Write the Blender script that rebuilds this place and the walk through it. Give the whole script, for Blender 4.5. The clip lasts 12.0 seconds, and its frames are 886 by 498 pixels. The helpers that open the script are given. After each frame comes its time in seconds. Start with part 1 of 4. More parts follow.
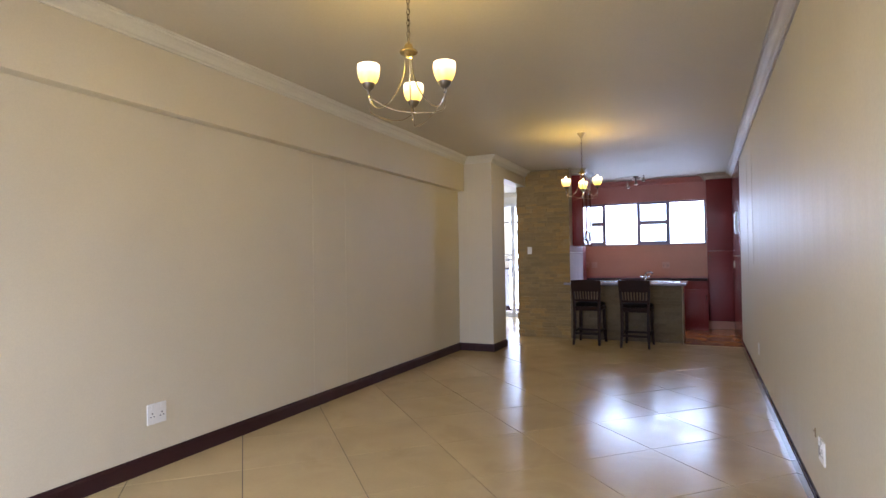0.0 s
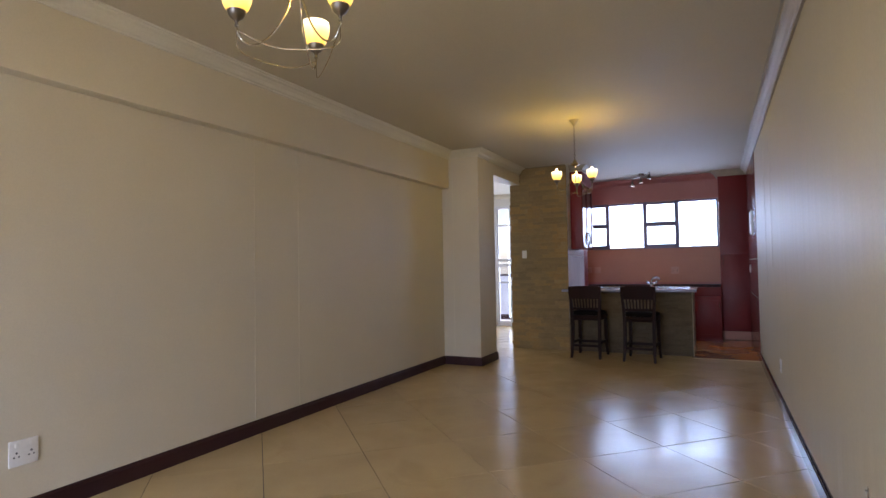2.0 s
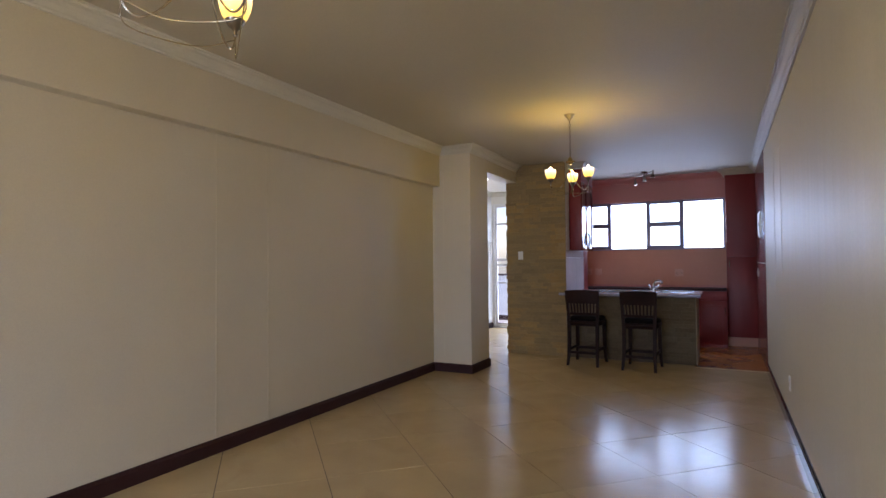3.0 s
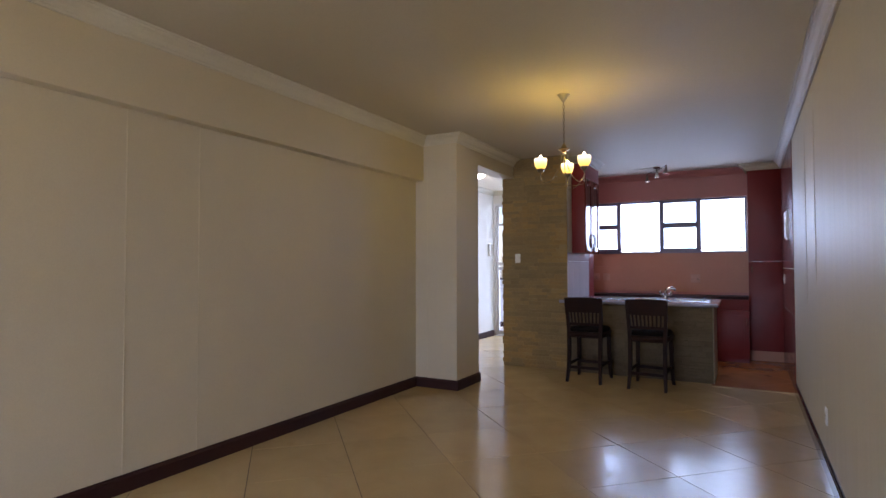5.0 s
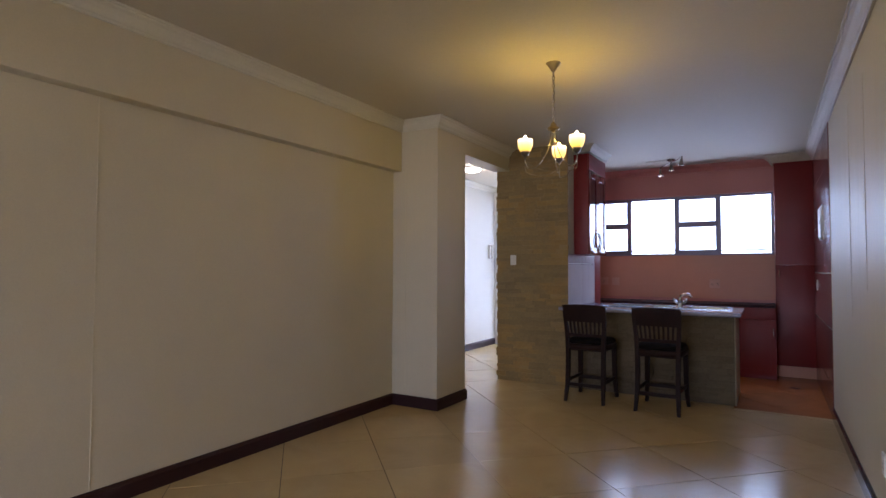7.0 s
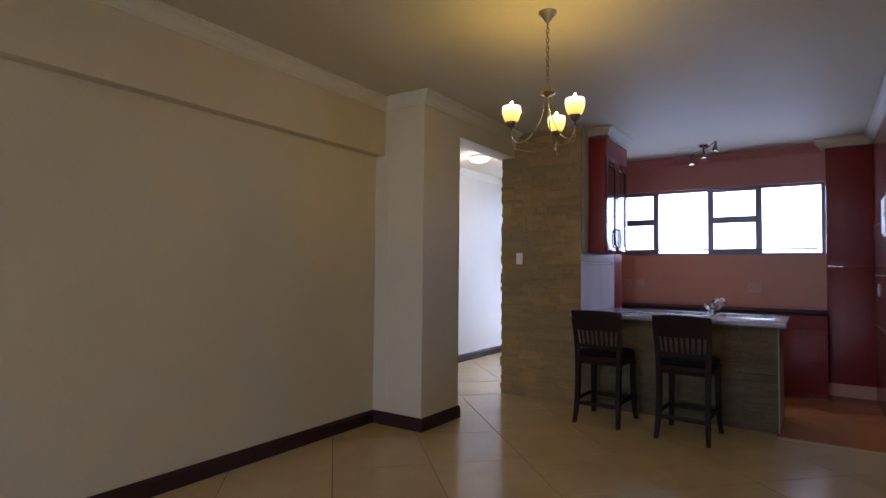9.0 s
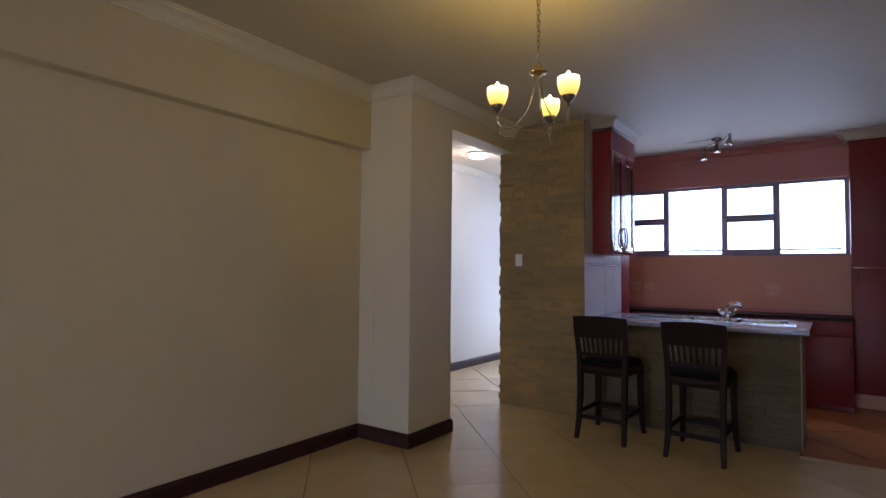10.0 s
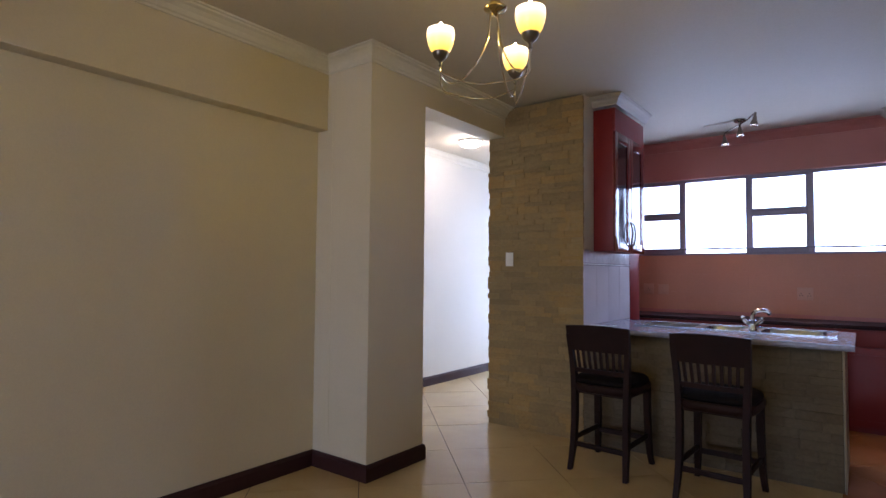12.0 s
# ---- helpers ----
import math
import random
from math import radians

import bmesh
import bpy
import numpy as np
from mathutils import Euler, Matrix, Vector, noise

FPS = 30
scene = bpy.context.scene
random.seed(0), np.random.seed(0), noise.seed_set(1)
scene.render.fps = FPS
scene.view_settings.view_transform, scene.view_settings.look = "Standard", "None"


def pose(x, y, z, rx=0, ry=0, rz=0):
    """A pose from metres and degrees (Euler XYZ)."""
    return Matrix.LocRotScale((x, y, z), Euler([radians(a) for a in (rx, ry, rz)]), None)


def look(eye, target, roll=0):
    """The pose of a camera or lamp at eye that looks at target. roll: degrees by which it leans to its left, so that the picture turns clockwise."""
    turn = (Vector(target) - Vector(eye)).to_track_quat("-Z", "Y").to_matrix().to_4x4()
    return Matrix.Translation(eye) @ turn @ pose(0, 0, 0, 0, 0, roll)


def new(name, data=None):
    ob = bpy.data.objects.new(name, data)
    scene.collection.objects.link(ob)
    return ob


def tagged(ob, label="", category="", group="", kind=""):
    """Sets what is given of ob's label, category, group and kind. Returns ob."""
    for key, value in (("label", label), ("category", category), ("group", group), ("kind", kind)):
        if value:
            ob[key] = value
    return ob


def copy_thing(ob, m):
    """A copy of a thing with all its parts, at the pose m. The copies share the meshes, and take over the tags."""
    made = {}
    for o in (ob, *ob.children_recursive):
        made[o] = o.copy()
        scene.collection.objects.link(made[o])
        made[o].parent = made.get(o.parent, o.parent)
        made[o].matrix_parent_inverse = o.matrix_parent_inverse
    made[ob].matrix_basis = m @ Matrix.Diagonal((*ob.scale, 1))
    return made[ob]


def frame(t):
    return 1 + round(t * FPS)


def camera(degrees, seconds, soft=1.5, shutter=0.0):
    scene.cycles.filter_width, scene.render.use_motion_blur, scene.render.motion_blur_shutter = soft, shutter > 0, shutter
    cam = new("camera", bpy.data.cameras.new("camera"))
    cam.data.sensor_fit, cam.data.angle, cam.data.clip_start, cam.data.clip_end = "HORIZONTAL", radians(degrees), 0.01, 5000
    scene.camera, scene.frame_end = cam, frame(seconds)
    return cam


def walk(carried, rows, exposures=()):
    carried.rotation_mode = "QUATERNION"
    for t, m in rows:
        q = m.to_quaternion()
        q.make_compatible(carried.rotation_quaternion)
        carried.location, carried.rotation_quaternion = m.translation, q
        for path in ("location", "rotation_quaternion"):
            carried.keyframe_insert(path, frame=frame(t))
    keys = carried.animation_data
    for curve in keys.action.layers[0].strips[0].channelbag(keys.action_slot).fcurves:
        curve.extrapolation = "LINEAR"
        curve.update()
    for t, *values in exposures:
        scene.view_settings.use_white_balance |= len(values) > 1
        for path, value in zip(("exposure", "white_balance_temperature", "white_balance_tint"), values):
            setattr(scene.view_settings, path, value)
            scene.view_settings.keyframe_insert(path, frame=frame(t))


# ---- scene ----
cam = camera(77.5, 12.0)
PATH = [
    (0, (1.126, 2.265, 1.302), (0.278, 4.076, 1.339), -0.8),
    (0.5, (1.138, 2.476, 1.312), (0.282, 4.284, 1.352), -0.7),
    (1, (1.153, 2.673, 1.296), (0.287, 4.475, 1.341), -0.7),
    (1.5, (1.147, 2.888, 1.296), (0.272, 4.685, 1.344), -0.6),
    (2, (1.158, 3.09, 1.252), (0.272, 4.882, 1.318), -1.0),
    (2.5, (1.179, 3.315, 1.326), (0.282, 5.102, 1.373), -0.4),
    (3, (1.184, 3.498, 1.333), (0.277, 5.28, 1.382), -0.5),
    (5, (1.193, 4.305, 1.328), (0.23, 6.057, 1.389), -0.1),
    (5.5, (1.196, 4.493, 1.316), (0.212, 6.233, 1.382), -0.1),
    (6, (1.161, 4.709, 1.337), (0.166, 6.442, 1.402), 0.1),
    (6.5, (1.153, 4.913, 1.338), (0.148, 6.641, 1.403), 0.2),
    (7, (1.152, 5.128, 1.318), (0.135, 6.849, 1.39), 0.2),
    (7.5, (1.153, 5.321, 1.306), (0.108, 7.026, 1.38), 0.2),
    (9.5, (1.068, 6.134, 1.304), (-0.063, 7.781, 1.382), 0.6),
    (10, (1.038, 6.32, 1.307), (-0.108, 7.957, 1.389), 0.5),
    (10.5, (1.02, 6.51, 1.319), (-0.138, 8.139, 1.396), 0.6),
    (11, (1.01, 6.708, 1.323), (-0.167, 8.323, 1.401), 0.5),
    (11.5, (0.999, 6.893, 1.319), (-0.196, 8.495, 1.399), 0.4),
    (12, (0.948, 7.06, 1.31), (-0.258, 8.653, 1.394), 0.5),
]
walk(cam, [(t, look(eye, target, roll)) for t, eye, target, roll in PATH],
     [(0, 1.2, 6350, 28), (1.5, 0.84, 6300, 29), (2.5, 0.74, 6300, 29), (7.5, 0.6, 6250, 31), (10.0, 0.38, 6200, 31), (11.0, 0.42, 6200, 31), (11.5, 0.62, 6150, 30), (12.0, 0.82, 6100, 30)])

# ---- light ----
world = bpy.data.worlds.new("sky_world")
scene.world = world
world.use_nodes = True
wn = world.node_tree
sky = wn.nodes.new("ShaderNodeTexSky")
sky.sky_type, sky.sun_disc = "NISHITA", False
sky.sun_elevation, sky.sun_rotation = radians(56), radians(90)
wn.links.new(sky.outputs[0], wn.nodes["Background"].inputs[0])
wn.nodes["Background"].inputs[1].default_value = 0.15


def area_lamp(name, eye, target, sx, sy, power, color):
    data = bpy.data.lights.new(name, "AREA")
    data.shape, data.size, data.size_y, data.energy, data.color = "RECTANGLE", sx, sy, power, color
    ob = new(name, data)
    ob.matrix_world = look(eye, target)
    return ob


def point_lamp(name, place, power, color, radius=0.03):
    data = bpy.data.lights.new(name, "POINT")
    data.energy, data.color, data.shadow_soft_size = power, color, radius
    ob = new(name, data)
    ob.location = place
    return ob


# plan in metres
XL, XR = -2.04, 1.63            # living room walls
YB, YW = 0.85, 13.40            # rear wall, kitchen window wall
CEIL = 2.75
PIL_X, PIL_Y0, PIL_Y1 = -1.53, 9.56, 10.11
HEAD = 2.50
ST_Y, ST_X0, ST_X1 = 11.21, -1.68, -0.80
HALL_X, HALL_Y0, HALL_Y1, HALL_C = -3.06, 9.4, 14.05, 2.747
KIT_Y = 11.12
BAR_X1 = 0.857

DAY = (0.60, 0.79, 1.0)
area_lamp("window_daylight", (0.0, YW + 0.32, 1.97), (0.0, 8.7, -0.9), 2.6, 0.95, 40, (0.52, 0.73, 1.0))
area_lamp("balcony_daylight", (-2.3, HALL_Y1 + 0.9, 1.25), (-2.3, 0, 1.25), 1.5, 2.3, 55, DAY)
area_lamp("terrace_daylight", (-0.2, YB - 0.75, 1.35), (-0.2, YB + 3, -6.6), 2.6, 2.1, 140, DAY)
WARM = (1.0, 0.76, 0.11)
CH_POWER = 2.1
SPOT_POWER = 7
sun = new("sun", bpy.data.lights.new("sun", "SUN"))
sun.data.energy, sun.data.angle, sun.data.color = 3.0, radians(0.5), (1.0, 0.95, 0.88)
sun.matrix_world = look((30, 4, 45), (0, 4, 0))


# ---- materials ----
def mat(name, color, rough=0.5, metal=0.0, spec=0.5, vary=0.06, scale=3.0, bump=0.0, bump_scale=60.0, emit=None, emit_power=0.0, rand=0.0, coat=0.0, fine=0.03):
    m = bpy.data.materials.new(name)
    m.use_nodes = True
    nt = m.node_tree
    p = nt.nodes["Principled BSDF"]
    p.inputs["Roughness"].default_value = rough
    p.inputs["Metallic"].default_value = metal
    p.inputs["Specular IOR Level"].default_value = spec
    p.inputs["Coat Weight"].default_value = coat
    p.inputs["Coat Roughness"].default_value = 0.08
    tc = nt.nodes.new("ShaderNodeTexCoord")
    geo = nt.nodes.new("ShaderNodeNewGeometry")
    n1 = nt.nodes.new("ShaderNodeTexNoise")
    n1.inputs["Scale"].default_value, n1.inputs["Detail"].default_value = scale, 5
    n2 = nt.nodes.new("ShaderNodeTexNoise")
    n2.inputs["Scale"].default_value, n2.inputs["Detail"].default_value = bump_scale, 3
    nt.links.new(geo.outputs["Position"], n1.inputs["Vector"])
    nt.links.new(geo.outputs["Position"], n2.inputs["Vector"])
    hsv = nt.nodes.new("ShaderNodeHueSaturation")
    hsv.inputs["Color"].default_value = (*color, 1)
    mr = nt.nodes.new("ShaderNodeMapRange")
    mr.inputs["From Min"].default_value, mr.inputs["From Max"].default_value = 0.3, 0.7
    mr.inputs["To Min"].default_value, mr.inputs["To Max"].default_value = 1 - vary, 1 + vary
    nt.links.new(n1.outputs["Fac"], mr.inputs["Value"])
    mf = nt.nodes.new("ShaderNodeMapRange")
    mf.inputs["From Min"].default_value, mf.inputs["From Max"].default_value = 0.3, 0.7
    mf.inputs["To Min"].default_value, mf.inputs["To Max"].default_value = 1 - fine, 1 + fine
    nt.links.new(n2.outputs["Fac"], mf.inputs["Value"])
    mul = nt.nodes.new("ShaderNodeMath")
    mul.operation = "MULTIPLY"
    nt.links.new(mr.outputs[0], mul.inputs[0])
    nt.links.new(mf.outputs[0], mul.inputs[1])
    last = mul
    if rand:
        oi = nt.nodes.new("ShaderNodeObjectInfo")
        r = nt.nodes.new("ShaderNodeMapRange")
        r.inputs["To Min"].default_value, r.inputs["To Max"].default_value = 1 - rand, 1 + rand
        nt.links.new(oi.outputs["Random"], r.inputs["Value"])
        mul2 = nt.nodes.new("ShaderNodeMath")
        mul2.operation = "MULTIPLY"
        nt.links.new(mul.outputs[0], mul2.inputs[0])
        nt.links.new(r.outputs[0], mul2.inputs[1])
        last = mul2
    nt.links.new(last.outputs[0], hsv.inputs["Value"])
    nt.links.new(hsv.outputs[0], p.inputs["Base Color"])
    rr = nt.nodes.new("ShaderNodeMapRange")
    rr.inputs["From Min"].default_value, rr.inputs["From Max"].default_value = 0.3, 0.7
    rr.inputs["To Min"].default_value, rr.inputs["To Max"].default_value = max(rough - 0.05, 0.02), min(rough + 0.06, 1)
    nt.links.new(n1.outputs["Fac"], rr.inputs["Value"])
    nt.links.new(rr.outputs[0], p.inputs["Roughness"])
    if bump:
        b = nt.nodes.new("ShaderNodeBump")
        b.inputs["Strength"].default_value, b.inputs["Distance"].default_value = bump, 0.004
        nt.links.new(n2.outputs["Fac"], b.inputs["Height"])
        nt.links.new(b.outputs[0], p.inputs["Normal"])
    if emit:
        p.inputs["Emission Color"].default_value = (*emit, 1)
        p.inputs["Emission Strength"].default_value = emit_power
    return m


def ramp_color(m, stops, scale, stretch=(1, 1, 1), distortion=0.0, detail=6, rand_shift=False):
    """Base colour from a stretched noise through a colour ramp, kept under the value variation."""
    nt = m.node_tree
    geo = nt.nodes.new("ShaderNodeNewGeometry")
    mp = nt.nodes.new("ShaderNodeMapping")
    mp.inputs["Scale"].default_value = stretch
    n = nt.nodes.new("ShaderNodeTexNoise")
    n.inputs["Scale"].default_value, n.inputs["Detail"].default_value, n.inputs["Distortion"].default_value = scale, detail, distortion
    cr = nt.nodes.new("ShaderNodeValToRGB")
    cr.color_ramp.elements[0].position, cr.color_ramp.elements[0].color = stops[0][0], (*stops[0][1], 1)
    cr.color_ramp.elements[1].position, cr.color_ramp.elements[1].color = stops[-1][0], (*stops[-1][1], 1)
    for pos, col in stops[1:-1]:
        cr.color_ramp.elements.new(pos).color = (*col, 1)
    nt.links.new(geo.outputs["Position"], mp.inputs["Vector"])
    nt.links.new(mp.outputs[0], n.inputs["Vector"])
    fac = n.outputs["Fac"]
    if rand_shift:
        oi = nt.nodes.new("ShaderNodeObjectInfo")
        ad = nt.nodes.new("ShaderNodeMath")
        ad.operation = "MULTIPLY_ADD"
        ad.inputs[1].default_value, ad.inputs[2].default_value = 0.2, -0.10
        nt.links.new(oi.outputs["Random"], ad.inputs[0])
        a2 = nt.nodes.new("ShaderNodeMath")
        a2.operation = "ADD"
        nt.links.new(fac, a2.inputs[0])
        nt.links.new(ad.outputs[0], a2.inputs[1])
        fac = a2.outputs[0]
    nt.links.new(fac, cr.inputs[0])
    hsv = next(x for x in nt.nodes if x.bl_idname == "ShaderNodeHueSaturation")
    nt.links.new(cr.outputs[0], hsv.inputs["Color"])
    return m


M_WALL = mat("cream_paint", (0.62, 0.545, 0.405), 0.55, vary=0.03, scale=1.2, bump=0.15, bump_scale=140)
M_WALL_E = mat("satin_cream_paint", (0.60, 0.535, 0.40), 0.51, spec=0.2, vary=0.03, scale=1.2)
_nt = M_WALL_E.node_tree
_geo = _nt.nodes.new("ShaderNodeNewGeometry")
_mp = _nt.nodes.new("ShaderNodeMapping")
_mp.inputs["Scale"].default_value = (1.0, 3.2, 0.35)
_n = _nt.nodes.new("ShaderNodeTexNoise")
_n.inputs["Scale"].default_value, _n.inputs["Detail"].default_value = 1.3, 2
_b = _nt.nodes.new("ShaderNodeBump")
_b.inputs["Strength"].default_value, _b.inputs["Distance"].default_value = 0.5, 0.022
_nt.links.new(_geo.outputs["Position"], _mp.inputs["Vector"])
_nt.links.new(_mp.outputs[0], _n.inputs["Vector"])
_nt.links.new(_n.outputs["Fac"], _b.inputs["Height"])
_nt.links.new(_b.outputs[0], _nt.nodes["Principled BSDF"].inputs["Normal"])
M_HALLWALL = mat("pale_paint", (0.72, 0.70, 0.64), 0.5, vary=0.03, scale=1.2, bump=0.12, bump_scale=140)
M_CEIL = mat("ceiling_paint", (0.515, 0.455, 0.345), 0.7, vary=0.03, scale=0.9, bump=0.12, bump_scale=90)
# Cornice paint darkened: the dimmer light on these runs is in the colour.
M_CROWN_SHADED = mat("shaded_cornice_paint", (0.39, 0.345, 0.28), 0.6, vary=0.03, scale=2)
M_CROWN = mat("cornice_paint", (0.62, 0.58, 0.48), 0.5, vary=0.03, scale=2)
M_KWALL = mat("terracotta_paint", (0.49, 0.185, 0.15), 0.4, vary=0.06, scale=1.5, bump=0.15, bump_scale=120)
M_ENDTRIM = mat("dull_tile_trim", (0.34, 0.27, 0.17), 0.6, vary=0.05)
M_DARKMETAL = mat("dark_handle_metal", (0.05, 0.045, 0.05), 0.3, metal=0.6)
M_PLATEPEACH = mat("peach_plastic", (0.56, 0.30, 0.20), 0.4, vary=0.05)
M_SKIRT = mat("dark_skirting_wood", (0.036, 0.010, 0.011), 0.5, spec=0.35, vary=0.06, scale=6, bump=0.03, bump_scale=50)
M_GROUT = mat("grout", (0.09, 0.065, 0.045), 0.8, vary=0.1, scale=8)
M_TILE = ramp_color(mat("beige_floor_tile", (0.5, 0.4, 0.25), 0.185, spec=0.36, vary=0.03, scale=3, rand=0.05, fine=0.02),
                    [(0.3, (0.545, 0.395, 0.192)), (0.55, (0.575, 0.423, 0.212)), (0.75, (0.515, 0.368, 0.177))], 2.2, distortion=0.8)
# Kitchen tiles: red bounce from the units and orange lamp glow tint the colour.
M_KTILE = ramp_color(mat("glow_tinted_floor_tile", (0.4, 0.24, 0.13), 0.2, spec=0.3, vary=0.04, scale=3, rand=0.04, fine=0.02),
                     [(0.3, (0.34, 0.130, 0.037)), (0.55, (0.37, 0.142, 0.041)), (0.75, (0.32, 0.120, 0.033))], 2.2, distortion=0.8)
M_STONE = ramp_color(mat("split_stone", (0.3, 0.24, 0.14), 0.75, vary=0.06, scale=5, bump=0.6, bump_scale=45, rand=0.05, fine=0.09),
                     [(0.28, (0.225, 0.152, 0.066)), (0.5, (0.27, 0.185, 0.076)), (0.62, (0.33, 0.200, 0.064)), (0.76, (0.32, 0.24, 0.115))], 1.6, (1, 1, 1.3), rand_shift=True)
# Darker, greyer copy of M_STONE: the bar front's shade put into the colour.
M_BARSTONE = ramp_color(mat("shaded_split_stone", (0.15, 0.12, 0.09), 0.85, spec=0.3, vary=0.06, scale=5, bump=0.5, bump_scale=45, rand=0.04, fine=0.09),
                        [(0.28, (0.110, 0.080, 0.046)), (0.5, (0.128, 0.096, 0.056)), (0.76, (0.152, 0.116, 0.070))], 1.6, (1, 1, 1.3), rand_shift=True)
M_STONEBED = mat("stone_adhesive", (0.20, 0.155, 0.085), 0.9, vary=0.1)
M_REDGLOSS = mat("glossy_red_foil", (0.14, 0.018, 0.018), 0.045, spec=1.0, vary=0.05)
M_RED = mat("dark_red_foil", (0.20, 0.013, 0.010), 0.40, spec=0.35, vary=0.08, scale=2, fine=0.04)
M_WTOP = mat("grey_laminate", (0.31, 0.31, 0.40), 0.14, vary=0.12, scale=30, fine=0.15, bump_scale=220)
M_DARKTOP = mat("dark_laminate", (0.030, 0.010, 0.012), 0.6, spec=0.2, vary=0.1, scale=10)
M_KSIDE = mat("dark_red_wall_tile", (0.17, 0.050, 0.036), 0.17, vary=0.06, scale=2)
M_SPLASH = mat("peach_wall_tile", (0.53, 0.235, 0.135), 0.45, vary=0.04, scale=2, rand=0.0)
M_WTILE = mat("pale_wall_tile", (0.62, 0.58, 0.58), 0.15, vary=0.05, scale=3, rand=0.02)
M_WTILE_B = mat("pale_border_tile", (0.52, 0.47, 0.47), 0.2, vary=0.12, scale=20)
M_STEEL = mat("brushed_steel", (0.42, 0.44, 0.50), 0.18, metal=1.0, vary=0.03, scale=5)
M_CHROME = mat("chrome", (0.58, 0.58, 0.60), 0.10, metal=1.0, vary=0.02)
M_BRASS = mat("polished_brass", (0.62, 0.50, 0.27), 0.14, metal=1.0, vary=0.03)
M_NICKEL = mat("antique_nickel", (0.46, 0.41, 0.34), 0.25, metal=1.0, vary=0.06)
M_CUP = mat("dark_antique_nickel", (0.20, 0.17, 0.14), 0.3, metal=1.0, vary=0.06)
# Dark bronze made lighter and bluer: the window's glare is in the colour.
M_BRONZE_GLARE = mat("bronze_frame_with_glare", (0.29, 0.26, 0.34), 0.4, vary=0.06)
M_WFRAME = mat("white_frame_paint", (0.74, 0.74, 0.74), 0.3, vary=0.02)
M_PLASTIC = mat("white_plastic", (0.78, 0.76, 0.72), 0.3, vary=0.02)
M_DARKHOLE = mat("dark_slot", (0.02, 0.02, 0.02), 0.6)
M_SKIRT_V = mat("varnished_skirting_wood", (0.024, 0.008, 0.010), 0.07, spec=1.0, vary=0.06, scale=6)
M_STOOL = mat("dark_stained_wood", (0.019, 0.0065, 0.005), 0.6, spec=0.2, vary=0.2, scale=8, bump=0.06, bump_scale=60)
M_STOOLPAD = mat("black_leather", (0.007, 0.005, 0.005), 0.75, spec=0.1, vary=0.15, scale=10, bump=0.2, bump_scale=90)
M_OUT = mat("outside_wall_paint", (0.75, 0.74, 0.72), 0.7, vary=0.05)
M_CONCRETE = mat("outside_concrete", (0.4, 0.39, 0.37), 0.8, vary=0.12, scale=2, bump=0.3)
M_JOINT = mat("joint_bead_paint", (0.66, 0.59, 0.44), 0.5)
M_SPOT = mat("smoked_chrome", (0.26, 0.22, 0.19), 0.15, metal=1.0)


def glass_mat(name, tint=(0.95, 0.97, 1.0), rough=0.02):
    m = bpy.data.materials.new(name)
    m.use_nodes = True
    p = m.node_tree.nodes["Principled BSDF"]
    p.inputs["Base Color"].default_value = (*tint, 1)
    p.inputs["Roughness"].default_value = rough
    p.inputs["Transmission Weight"].default_value = 1.0
    p.inputs["IOR"].default_value = 1.45
    return m


M_GLASS = glass_mat("clear_glass")
M_DARKGLASS = mat("dark_cabinet_glass", (0.02, 0.015, 0.02), 0.05, spec=0.8, vary=0.05)


def shade_mat():
    m = bpy.data.materials.new("lit_alabaster_glass")
    m.use_nodes = True
    nt = m.node_tree
    p = nt.nodes["Principled BSDF"]
    p.inputs["Base Color"].default_value = (0.5, 0.38, 0.14, 1)
    p.inputs["Roughness"].default_value = 0.25
    tc = nt.nodes.new("ShaderNodeTexCoord")
    sep = nt.nodes.new("ShaderNodeSeparateXYZ")
    cr = nt.nodes.new("ShaderNodeValToRGB")
    cr.color_ramp.elements[0].position, cr.color_ramp.elements[0].color = 0.1, (0.70, 0.46, 0.06, 1)
    cr.color_ramp.elements[1].position, cr.color_ramp.elements[1].color = 1.0, (1.6, 1.5, 1.05, 1)
    cr.color_ramp.elements.new(0.5).color = (0.96, 0.72, 0.20, 1)
    cr.color_ramp.elements.new(0.75).color = (1.25, 1.03, 0.43, 1)
    nt.links.new(tc.outputs["Generated"], sep.inputs[0])
    nt.links.new(sep.outputs[2], cr.inputs[0])
    nt.links.new(cr.outputs[0], p.inputs["Emission Color"])
    p.inputs["Emission Strength"].default_value = 1.15
    return m


M_SHADE = shade_mat()
M_BULB = mat("lit_bulb", (0.9, 0.85, 0.7), 0.4, emit=(1.0, 0.85, 0.55), emit_power=12)
M_DOME = mat("lit_opal_glass", (0.9, 0.9, 0.88), 0.4, emit=(1.0, 0.97, 0.9), emit_power=4.0)
M_SPOTLIT = mat("lit_spot_lens", (0.9, 0.9, 0.85), 0.3, emit=(1.0, 0.85, 0.65), emit_power=2.5)


